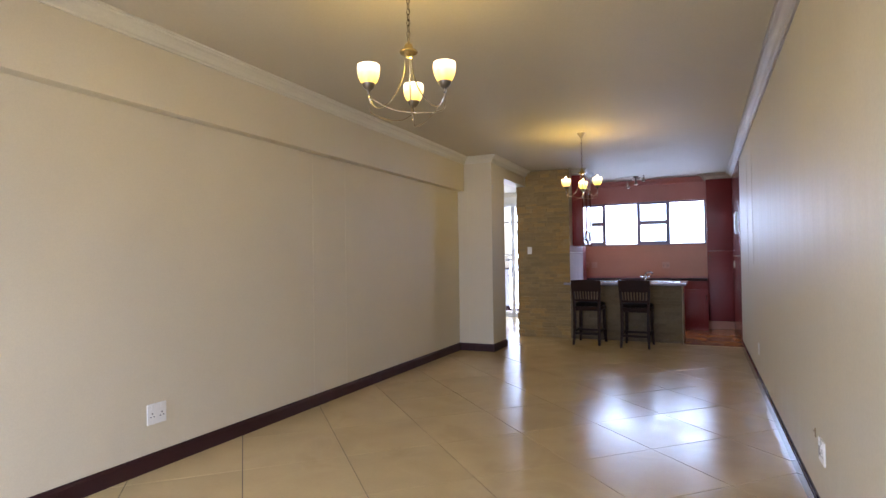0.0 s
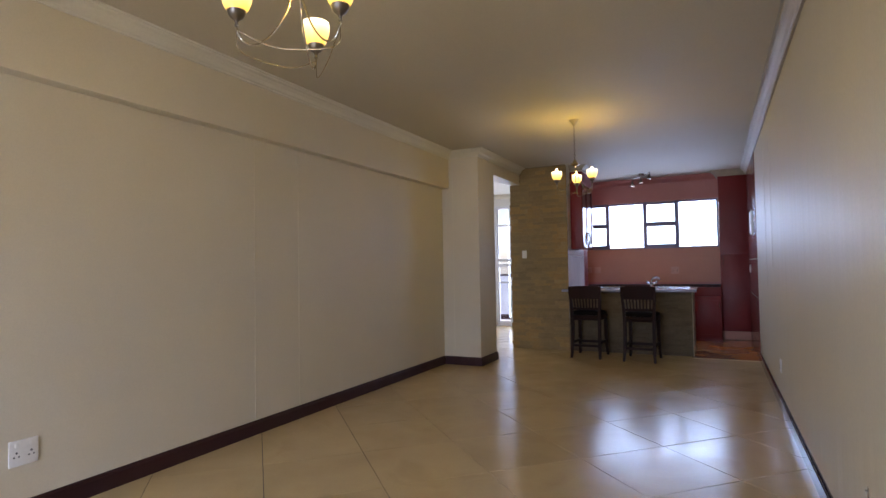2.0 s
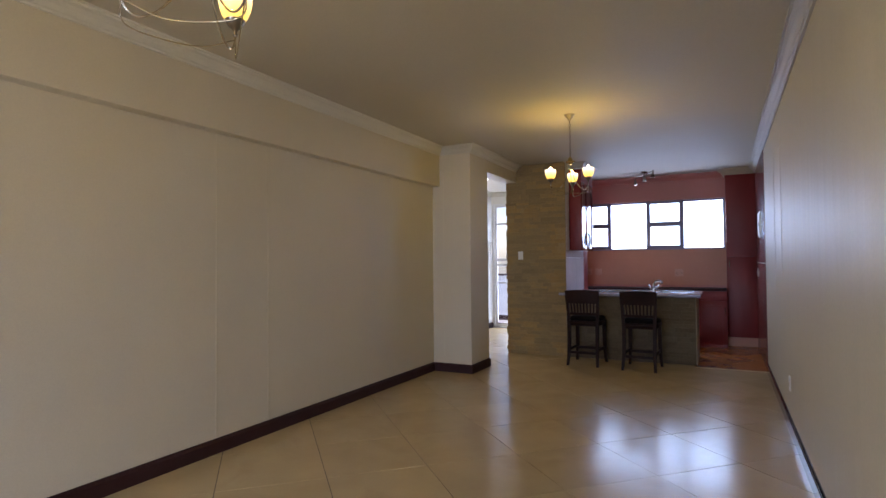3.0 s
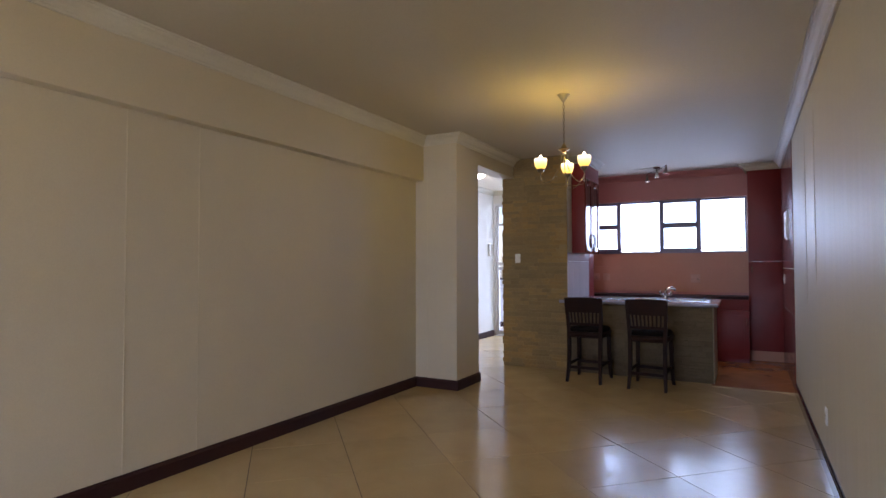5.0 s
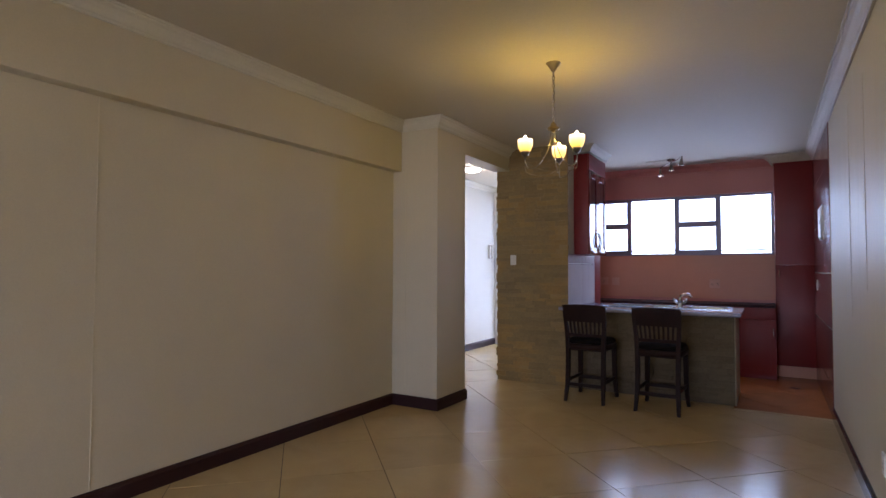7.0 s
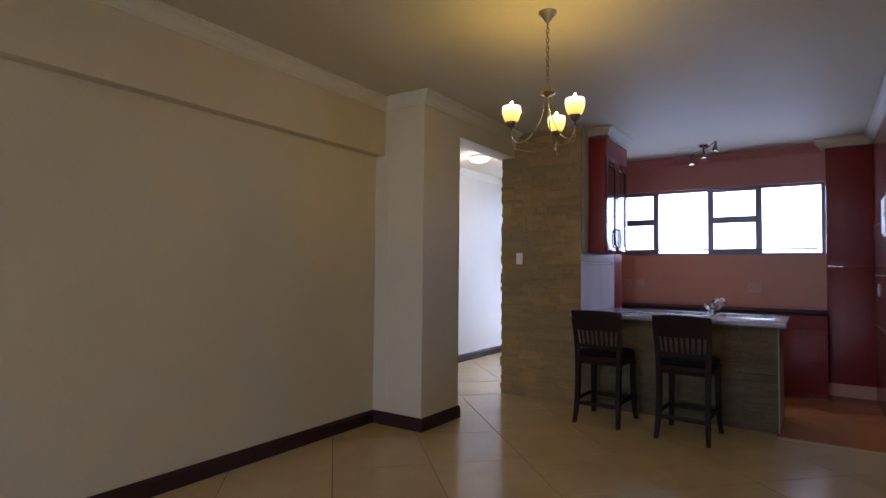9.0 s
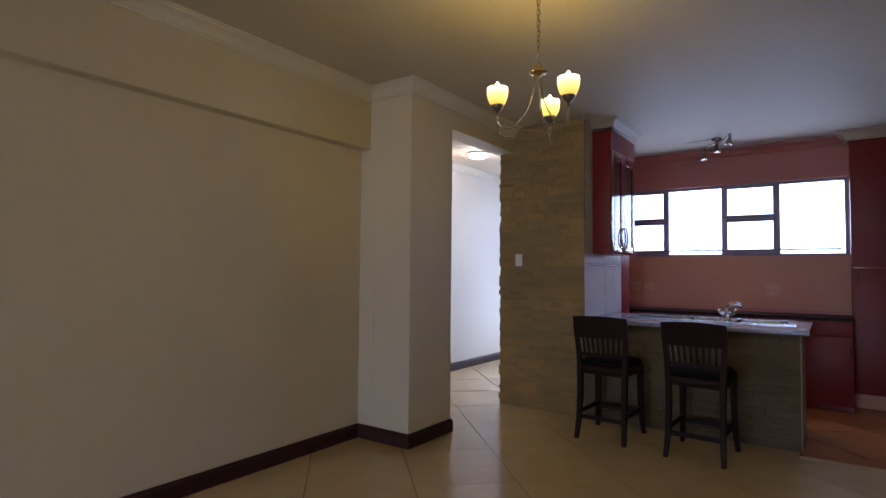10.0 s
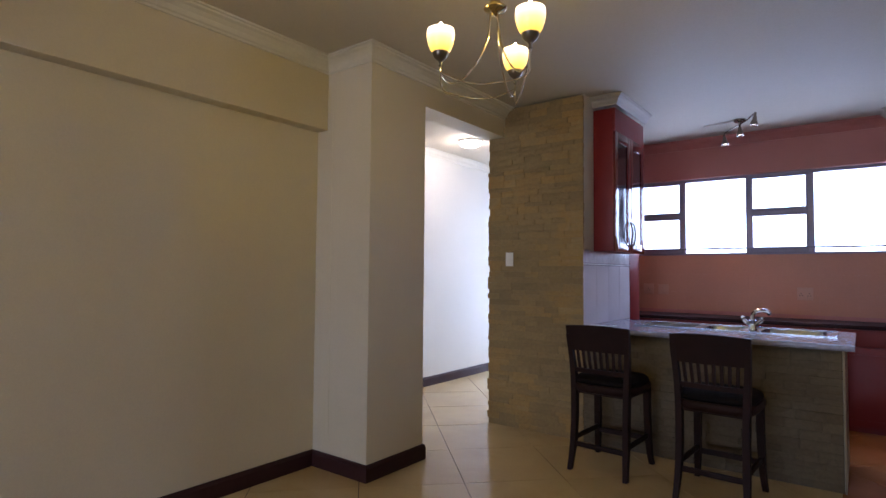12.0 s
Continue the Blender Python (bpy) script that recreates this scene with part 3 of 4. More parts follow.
# ---- chandeliers ----
def chandelier(x, y, turn, ZC, tip):
    c = thing("chandelier", (x, y, CEIL), "brass and nickel three-arm chandelier with lit alabaster shades", "chandelier", "chandeliers")
    bm = bmesh.new()
    lathe(bm, [(0.0, 0.0), (0.052, 0.0), (0.052, -0.006), (0.046, -0.012), (0.030, -0.030), (0.016, -0.050), (0.012, -0.062), (0.0, -0.066)])
    part("canopy", bm, M_NICKEL, c, "antique nickel ceiling cup", smooth=True)
    bm = bmesh.new()
    z = -0.066
    k = 0
    while z > -0.400:
        ring = []
        for i in range(10):
            a = 2 * math.pi * i / 10
            u, v = 0.0085 * math.cos(a), 0.0165 * math.sin(a)
            ring.append((u if k % 2 else 0, 0 if k % 2 else u, z - 0.013 + v))
        n = len(ring)
        steps = 5
        rs = []
        for i in range(n):
            p, q = Vector(ring[i]), Vector(ring[(i + 1) % n])
            o = Vector((0, 0, z - 0.013))
            out = (p - o).normalized()
            tan = (q - Vector(ring[i - 1])).normalized()
            side = out.cross(tan).normalized()
            rs.append([bm.verts.new(p + out * (0.0025 * math.cos(2 * math.pi * j / steps)) + side * (0.0025 * math.sin(2 * math.pi * j / steps))) for j in range(steps)])
        for i in range(n):
            aa, bb = rs[i], rs[(i + 1) % n]
            for j in range(steps):
                bm.faces.new((aa[j], aa[(j + 1) % steps], bb[(j + 1) % steps], bb[j]))
        z -= 0.0265
        k += 1
    part("chain", bm, M_CUP, c, "dark nickel link chain", smooth=True)
    bm = bmesh.new()
    tube(bm, [(0.003, 0, -0.06), (0.004, 0.002, -0.2), (0.002, -0.002, -0.38)], 0.0011, steps=6)
    part("cord", bm, M_NICKEL, c, "thin flex through the chain")
    bm = bmesh.new()
    lathe(bm, [(0.0, -0.403), (0.005, -0.406), (0.008, -0.416), (0.017, -0.422), (0.021, -0.434), (0.022, -0.446), (0.042, -0.453), (0.044, -0.459), (0.037, -0.468), (0.020, -0.473), (0.012, -0.483), (0.0, -0.485)])
    part("hub", bm, M_BRASS, c, "polished brass hub with a flanged collar", smooth=True)
    R = 0.202
    for i in range(3):
        a = radians(turn + 120 * i)
        ca, sa = math.cos(a), math.sin(a)

        def at(r, zz, off=0.0):
            return (r * ca - off * sa, r * sa + off * ca, zz)
        bm = bmesh.new()
        tube(bm, [at(0.018, -0.468), at(0.022, -0.545)], 0.0026, steps=8)
        tube(bm, smooth_path([at(0.022, -0.54), at(0.036, -0.60), at(0.072, -0.670), at(0.115, -0.722), at(0.155, -0.742), at(0.186, -0.730), at(R, -0.695), at(R, ZC + 0.004)], 6), 0.0033, steps=8)
        b = radians(turn + 120 * (i + 1))
        e = Vector((R * math.cos(b), R * math.sin(b), -0.70))
        s = Vector(at(R, -0.70))
        m1 = s.lerp(e, 0.32) * 0.96
        m2 = s.lerp(e, 0.7) * 0.98
        m1.z, m2.z = -0.758, -0.776
        end = s.lerp(e, 0.97)
        end.z = -0.765
        tube(bm, smooth_path([s, m1, m2, end, e], 7), 0.0021, steps=6)
        arm = part("arm", bm, M_NICKEL, c, "curved antique nickel arm", smooth=True)
        cx, cy = R * ca, R * sa
        bm = bmesh.new()
        lathe(bm, [(0.0, ZC - 0.028), (0.005, ZC - 0.026), (0.0075, ZC - 0.021), (0.005, ZC - 0.015), (0.006, ZC - 0.010), (0.009, ZC - 0.004), (0.018, ZC + 0.002), (0.025, ZC + 0.010), (0.029, ZC + 0.019), (0.032, ZC + 0.030), (0.028, ZC + 0.028), (0.0, ZC + 0.016)], (cx, cy, 0))
        part("cup", bm, M_CUP, arm, "antique nickel cup", smooth=True)
        bm = bmesh.new()
        lathe(bm, [(0.020, ZC + 0.024), (0.031, ZC + 0.027), (0.040, ZC + 0.041), (0.047, ZC + 0.060), (0.0515, ZC + 0.082), (0.052, ZC + 0.100), (0.050, ZC + 0.113),
                   (0.047, ZC + 0.112), (0.048, ZC + 0.099), (0.0475, ZC + 0.082), (0.043, ZC + 0.061), (0.036, ZC + 0.043), (0.027, ZC + 0.031), (0.020, ZC + 0.029)], (cx, cy, 0), steps=28)
        part("shade", bm, M_SHADE, arm, "lit yellow alabaster glass bell shade", smooth=True)
        bm = bmesh.new()
        lathe(bm, [(0.0, ZC + 0.030), (0.011, ZC + 0.034), (0.012, ZC + 0.060), (0.018, ZC + 0.072), (0.019, ZC + 0.090), (0.015, ZC + tip - 0.024), (0.009, ZC + tip - 0.010), (0.004, ZC + tip - 0.001), (0.0, ZC + tip)], (cx, cy, 0), steps=14)
        part("bulb", bm, M_BULB, arm, "glowing candle bulb", smooth=True)
        point_lamp("chandelier_light", (x + cx * 0.83, y + cy * 0.83, CEIL + ZC + 0.136), CH_POWER, WARM, 0.010)
    return c


chandelier(-0.12, 8.78, -22, -0.655, 0.143)
chandelier(-0.12, 4.57, -8, -0.664, 0.130)


# ---- kitchen spot bar ----
def spot_bar():
    cx, cy = 0.075, 12.76
    c = thing("ceiling_spotlight", (cx, cy, CEIL), "chrome three-lamp ceiling spotlight bar with a wavy arm", "spotlight")
    bm = bmesh.new()
    lathe(bm, [(0.0, 0), (0.05, 0), (0.05, -0.012), (0.044, -0.022), (0.012, -0.026), (0.010, -0.05), (0.0, -0.052)])
    part("base_plate", bm, M_SPOT, c, smooth=True)
    bm = bmesh.new()
    A, B = Vector((0.165, -0.28, 0)), Vector((-0.165, 0.20, 0))
    pts = [(A.x, A.y, -0.028), (A.x * 0.8, A.y * 0.8, -0.036), (A.x * 0.4, A.y * 0.4, -0.048), (0, 0, -0.045), (B.x * 0.5, B.y * 0.5, -0.052), (B.x * 0.9, B.y * 0.9, -0.062), (B.x, B.y, -0.085)]
    tube(bm, smooth_path(pts, 6), 0.006, steps=8)
    part("wavy_arm", bm, M_SPOT, c, smooth=True)
    for (x, y, z), tilt in (((A.x, A.y, -0.04), (0.12, -0.1)), ((0.0, 0.0, -0.055), (-0.05, -0.15)), ((B.x, B.y, -0.085), (-0.1, -0.2))):
        bm = bmesh.new()
        lathe(bm, [(0.0, 0.012), (0.008, 0.01), (0.010, -0.015), (0.014, -0.022), (0.016, -0.045), (0.025, -0.066), (0.028, -0.088), (0.025, -0.088), (0.0, -0.070)], steps=18)
        head = part("spot_head", bm, M_SPOT, c, "small chrome bell lamp head", smooth=True)
        head.matrix_local = Matrix.Translation((x, y, z)) @ Euler((tilt[1], tilt[0], 0)).to_matrix().to_4x4() @ Matrix.Scale(1.15, 4)
        bm = bmesh.new()
        lathe(bm, [(0.0, -0.074), (0.023, -0.078), (0.0, -0.080)], steps=14)
        part("lens", bm, M_SPOTLIT, head, "lit lamp face")
    for (px, py, pz), aim in (((A.x, A.y, -0.14), (0.75, 12.35, 0)), ((0.0, 0.0, -0.16), (0.9, 12.6, 0)), ((B.x, B.y, -0.19), (-0.45, 13.4, 1.0))):
        sp = bpy.data.lights.new("spot_light", "SPOT")
        sp.energy, sp.color, sp.spot_size, sp.spot_blend, sp.shadow_soft_size = SPOT_POWER, (1.0, 0.55, 0.25), radians(75), 0.7, 0.025
        lamp = new("spot_light", sp)
        eye = (cx + px, cy + py, CEIL + pz)
        lamp.matrix_world = look(eye, aim)
    return c


spot_bar()
bm = bmesh.new()
box(bm, -0.27, 0.03, -0.004, 0.004, -0.006, 0.0)
crack = thing("cable_cover", (0.02, 12.78, CEIL), "thin white painted cable cover on the ceiling", "cable cover")
crack.rotation_euler = (0, 0, radians(-8))
part("cover_strip", bm, M_CROWN, crack)


# ---- hall lamp ----
def hall_lamp():
    c = thing("ceiling_light", (-2.43, 12.0, HALL_C), "lit round opal glass ceiling light", "ceiling light")
    bm = bmesh.new()
    lathe(bm, [(0.0, 0), (0.13, 0), (0.13, -0.015), (0.122, -0.02), (0.0, -0.02)], steps=36)
    part("base_plate", bm, M_WFRAME, c, smooth=True)
    bm = bmesh.new()
    lathe(bm, [(0.122, -0.02), (0.120, -0.035), (0.107, -0.048), (0.08, -0.060), (0.04, -0.070), (0.0, -0.073)], steps=36)
    part("diffuser", bm, M_DOME, c, "glowing opal glass bowl", smooth=True)
    point_lamp("hall_light", (-2.43, 12.0, HALL_C - 0.14), 8, (1.0, 0.93, 0.8), 0.08)


hall_lamp()


# ---- sockets and switches ----
def socket(place, normal, w, h, label, twin=True, kind="socket", M_PLATE=None):
    """place: centre on the wall; normal: 'x+', 'x-' or 'y-'."""
    s = thing("wall_" + kind, place, label, kind)
    s.rotation_euler = (0, 0, {"x+": radians(90), "x-": radians(-90), "y-": 0}[normal])
    M_PLATE = M_PLATE or M_PLASTIC
    boxes("face_plate", M_PLATE, s, (-w / 2, w / 2, -0.009, 0.0, -h / 2, h / 2), bevel=0.003)
    if kind == "switch":
        boxes("rocker", M_PLATE, s, (-0.012, 0.012, -0.014, -0.0088, -0.022, 0.022), bevel=0.002)
        return s
    for i in ((-1, 1) if twin else (0,)):
        cx = i * w / 4
        bm = bmesh.new()
        for dx, dz, r in ((-0.011, -0.018, 0.0042), (0.011, -0.018, 0.0042), (0, 0.002, 0.0052)):
            lathe(bm, [(0.0, -0.0095), (r, -0.0095), (r, -0.0080), (0.0, -0.0080)], (cx + dx, 0, dz), steps=10, axis="Y")
        part("pin_hole", bm, M_DARKHOLE, s, "dark round pin holes")
        boxes("rocker", M_PLATE, s, (cx - 0.008, cx + 0.008, -0.013, -0.0088, h / 2 - 0.034, h / 2 - 0.014), bevel=0.0015)
    return s


socket((XL, 4.685, 0.349), "x+", 0.135, 0.13, "white twin socket outlet low on the cream wall")
socket((XR, 5.42, 0.362), "x-", 0.13, 0.11, "white twin socket outlet low on the cream side wall")
socket((XR, 8.62, 0.36), "x-", 0.075, 0.11, "white single socket outlet low on the cream side wall", twin=False)
socket((0.518, YW - 0.006, 1.132), "y-", 0.13, 0.12, "peach-coloured twin socket outlet on the peach kitchen tiles", M_PLATE=M_PLATEPEACH)
socket((-0.95, YW - 0.006, 1.148), "y-", 0.11, 0.11, "peach-coloured socket outlet on the peach kitchen tiles", twin=False, M_PLATE=M_PLATEPEACH)
socket((-0.79, YW - 0.006, 1.145), "y-", 0.11, 0.11, "peach-coloured isolator switch on the peach kitchen tiles", kind="switch", M_PLATE=M_PLATEPEACH)
socket((-1.462, ST_Y - 0.012, 1.425), "y-", 0.072, 0.118, "white light switch on the split stone cladding", kind="switch")
socket((XR - 0.008, 12.69, 1.15), "x-", 0.075, 0.12, "white light switch on the terracotta kitchen wall", kind="switch")


def hole_in_wall():
    h = thing("wall_bracket", (XR, 5.60, 0.40), "small bare metal bracket on the cream side wall", "bracket")
    h.rotation_euler = (0, 0, radians(-90))
    bm = bmesh.new()
    box(bm, -0.010, 0.010, -0.004, 0.0, -0.022, 0.022, bevel=0.001)
    lathe(bm, [(0.0, -0.010), (0.004, -0.010), (0.004, 0.0), (0.0, 0.0)], (0, 0, 0.010), steps=8, axis="Y")
    part("bracket_plate", bm, M_NICKEL, h)


hole_in_wall()


def db_box():
    b = thing("fuse_box", (XR - 0.008, 11.93, 1.80), "white flush fuse box with a thin door", "fuse box")
    boxes("case", M_PLASTIC, b, (-0.012, 0, -0.15, 0.15, -0.17, 0.17), bevel=0.003)
    boxes("door", M_PLASTIC, b, (-0.026, -0.0125, -0.13, 0.13, -0.15, 0.15), bevel=0.004)
    boxes("latch", M_DARKHOLE, b, (-0.030, -0.0262, -0.118, -0.108, -0.02, 0.02))


db_box()


def intercom():
    i = thing("intercom", (-3.06, 13.86, 1.62), "white wall intercom handset", "intercom")
    boxes("back_plate", M_PLASTIC, i, (0.0, 0.03, -0.05, 0.05, -0.12, 0.12), bevel=0.008)
    bm = bmesh.new()
    tube(bm, smooth_path([(0.045, -0.02, 0.105), (0.062, -0.02, 0.09), (0.055, -0.02, 0.03), (0.055, -0.02, -0.04), (0.062, -0.02, -0.09), (0.045, -0.02, -0.11)], 5), 0.018, radii=None)
    part("handset", bm, M_PLASTIC, i, smooth=True)
    bm = bmesh.new()
    tube(bm, smooth_path([(0.04, -0.01, -0.11), (0.045, 0.0, -0.17), (0.04, 0.02, -0.19), (0.03, 0.03, -0.15), (0.02, 0.03, -0.118)], 5), 0.004)
    part("cord", bm, M_PLASTIC, i, "curled white cord", smooth=True)


intercom()


# ---- breakfast bar ----
BAR_Y1 = 12.02
bar = thing("breakfast_bar", (0.03, 11.6, 0), "stone-clad breakfast bar wall under a grey worktop", "breakfast bar")
boxes("bar_core", M_HALLWALL, bar, (-0.83, BAR_X1 - 0.036, ST_Y + 0.035 - 11.6, 0.38, 0, 0.86))
boxes("end_trim", M_ENDTRIM, bar, (BAR_X1 - 0.036, BAR_X1 - 0.027, ST_Y - 0.003 - 11.6, 0.38, 0, 0.86), label="pale edge trim at the end of the bar")
top = thing("worktop", (0.03, 11.6, 0.86), "grey speckled laminate worktop with a rounded front edge", "worktop")
bm = bmesh.new()
SX0, SX1, SY0, SY1 = -0.50, 0.80, 11.545, 11.985
ox, oy = 0.03, 11.6
for d in ((-0.885, SX0, 11.135, BAR_Y1 + 0.05), (SX1, 0.912, 11.135, BAR_Y1 + 0.05), (SX0, SX1, 11.135, SY0), (SX0, SX1, SY1, BAR_Y1 + 0.05)):
    x0, x1, y0, y1 = d
    if x0 < -0.81:
        box(bm, x0 - ox, -0.80 - ox, y0 - oy, ST_Y - 0.016 - oy, 0, 0.038)
        box(bm, -0.80 - ox, x1 - ox, y0 - oy, y1 - oy, 0, 0.038)
    else:
        box(bm, x0 - ox, x1 - ox, y0 - oy, y1 - oy, 0, 0.038)
part("worktop_slab", bm, M_WTOP, top)
bm = bmesh.new()
lathe(bm, [(0.0, -0.885 - ox), (0.019, -0.885 - ox), (0.019, 0.912 - ox), (0.0, 0.912 - ox)], (0, 11.135 - oy, 0.019), steps=16, axis="X")
part("rolled_edge", bm, M_WTOP, top, smooth=True)


def sink():
    s = thing("sink", (0.15, 11.765, 0.898), "stainless steel double bowl sink with a drainer", "sink")
    X0, X1, Y0, Y1 = SX0 - 0.15 - 0.015, SX1 - 0.15 + 0.015, -0.235, 0.235
    bowls = ((-0.18, 0.08), (0.21, 0.60))
    bm = bmesh.new()
    zt = 0.0035
    xs = [X0, bowls[0][0], bowls[0][1], bowls[1][0], bowls[1][1], X1]
    by0, by1 = -0.16, 0.17
    for i in range(5):
        a, b = xs[i], xs[i + 1]
        if i in (1, 3):
            box(bm, a, b, Y0, by0, 0, zt)
            box(bm, a, b, by1, Y1, 0, zt)
        else:
            box(bm, a, b, Y0, Y1, 0, zt)
    part("sink_rim", bm, M_STEEL, s)
    boxes("raised_edge", M_STEEL, s, (X0, X1, Y0, Y0 + 0.012, zt, zt + 0.006), (X0, X1, Y1 - 0.012, Y1, zt, zt + 0.006), (X0, X0 + 0.012, Y0 + 0.012, Y1 - 0.012, zt, zt + 0.006), (X1 - 0.012, X1, Y0 + 0.012, Y1 - 0.012, zt, zt + 0.006), bevel=0.002)
    for a, b in bowls:
        bm = bmesh.new()
        rings = []
        for inset, z in ((0.0, 0.002), (0.006, -0.02), (0.02, -0.13), (0.05, -0.15)):
            ring = []
            r = 0.05
            for cx, cy, a0 in ((b - inset - r, by1 - inset - r, 0), (a + inset + r, by1 - inset - r, 90), (a + inset + r, by0 + inset + r, 180), (b - inset - r, by0 + inset + r, 270)):
                for k in range(5):
                    an = radians(a0 + k * 22.5)
                    ring.append(bm.verts.new((cx + r * math.cos(an), cy + r * math.sin(an), z)))
            rings.append(ring)
        for p, q in zip(rings, rings[1:]):
            for i in range(len(p)):
                j = (i + 1) % len(p)
                bm.faces.new((p[i], p[j], q[j], q[i]))
        bm.faces.new(rings[-1])
        bowl = part("bowl", bm, M_STEEL, s, smooth=True)
        bm = bmesh.new()
        lathe(bm, [(0.0, 0), (0.035, 0), (0.038, 0.003), (0.0, 0.004)], ((a + b) / 2, 0, -0.150), steps=16)
        part("drain", bm, M_CHROME, bowl, smooth=True)
    bm = bmesh.new()
    for i in range(7):
        y = -0.13 + i * 0.045
        tube(bm, [(X0 + 0.05, y, zt), (bowls[0][0] - 0.06, y, zt)], 0.004, steps=6)
    part("drainer_ribs", bm, M_STEEL, s, smooth=True)
    t = thing("mixer_tap", (0.295, 11.775, 0.9015), "chrome kitchen mixer tap with curved spout and cross handles", "tap")
    bm = bmesh.new()
    lathe(bm, [(0.0, 0), (0.028, 0), (0.028, 0.01), (0.024, 0.018), (0.023, 0.05), (0.025, 0.07), (0.0, 0.078)])
    part("tap_body", bm, M_CHROME, t, smooth=True)
    bm = bmesh.new()
    tube(bm, smooth_path([(0, 0, 0.06), (-0.004, 0.005, 0.095), (0.012, 0.015, 0.128), (0.05, 0.04, 0.143), (0.088, 0.07, 0.134), (0.102, 0.082, 0.112)], 6), 0.0155)
    part("spout", bm, M_CHROME, t, smooth=True)
    for s1 in (-1, 1):
        bm = bmesh.new()
        tube(bm, [(0, 0, 0.025), (s1 * 0.03, -0.005, 0.045), (s1 * 0.062, -0.01, 0.075)], 0.013)
        lathe(bm, [(0.0, 0.072), (0.015, 0.074), (0.017, 0.082), (0.014, 0.095), (0.006, 0.10), (0.0, 0.102)], (s1 * 0.064, -0.01, 0), steps=12)
        for k in range(4):
            a = math.pi / 4 + k * math.pi / 2
            tube(bm, [(s1 * 0.064, -0.01, 0.088), (s1 * 0.064 + 0.022 * math.cos(a), -0.01 + 0.022 * math.sin(a), 0.088)], 0.005, steps=6)
        part("tap_handle", bm, M_CHROME, t, smooth=True)


sink()


def cloth():
    c = thing("folded_paper", (-0.70, 11.32, 0.898), "small white folded paper lying on the worktop", "paper")
    bm = bmesh.new()
    n = 8
    grid = [[bm.verts.new((-0.10 + 0.21 * i / n, -0.05 + 0.09 * j / 4 + 0.006 * math.sin(i), 0.0008 + 0.004 * abs(math.sin(i * 0.9 + j)) * (0.3 + i / n))) for j in range(5)] for i in range(n + 1)]
    for i in range(n):
        for j in range(4):
            bm.faces.new((grid[i][j], grid[i + 1][j], grid[i + 1][j + 1], grid[i][j + 1]))
    r = bmesh.ops.solidify(bm, geom=bm.faces[:], thickness=0.0008)
    part("sheet", bm, M_PLASTIC, c, smooth=True)


cloth()


# ---- wall cabinet with glass doors ----
def wall_cabinet():
    x0, x1, y0, y1, z0, z1 = ST_X1 + 0.004, -0.632, 11.41, 12.14, 1.492, 2.655
    c = thing("wall_cabinet", (x0, y0, z0), "dark red wall cabinet with two glazed doors and bow handles", "wall cabinet")

    def L(*d):
        return (d[0] - x0, d[1] - x0, d[2] - y0, d[3] - y0, d[4] - z0, d[5] - z0)
    boxes("body", M_RED, c, L(x0, x1, y0, y1, z0, z1), bevel=0.002)
    boxes("top_fascia", M_RED, c, L(x1 + 0.001, x1 + 0.018, y0, y1, 2.47, z1), bevel=0.002)
    ym = (y0 + y1) / 2
    for a, b, hs in ((y0, ym - 0.0015, 1), (ym + 0.0015, y1, -1)):
        X0, X1 = x1 + 0.001, x1 + 0.020
        fw = 0.062
        door = boxes("door", M_REDGLOSS, c, L(X0, X1, a, a + fw, z0 - 0.004, 2.467), L(X0, X1, b - fw, b, z0 - 0.004, 2.467), L(X0, X1, a + fw, b - fw, z0 - 0.004, z0 + 0.075), L(X0, X1, a + fw, b - fw, 2.385, 2.467), bevel=0.0025)
        boxes("pane", M_DARKGLASS, door, L(X0 + 0.006, X0 + 0.011, a + fw, b - fw, z0 + 0.075, 2.385), label="dark reflecting glass")
        boxes("bead", M_REDGLOSS, door, L(X1 - 0.006, X1 - 0.001, a + fw, a + fw + 0.008, z0 + 0.075, 2.385), L(X1 - 0.006, X1 - 0.001, b - fw - 0.008, b - fw, z0 + 0.075, 2.385))
        hy = (b - fw * 0.5 if hs > 0 else a + fw * 0.5) - y0
        bm = bmesh.new()
        hx = X1 - x0
        hz = 1.545 - z0
        tube(bm, smooth_path([(hx, hy, hz), (hx + 0.014, hy, hz + 0.014), (hx + 0.027, hy, hz + 0.070), (hx + 0.027, hy, hz + 0.130), (hx + 0.014, hy, hz + 0.186), (hx, hy, hz + 0.200)], 6), 0.0062)
        part("handle", bm, M_DARKMETAL, door, "dark metal bow handle", smooth=True)


wall_cabinet()


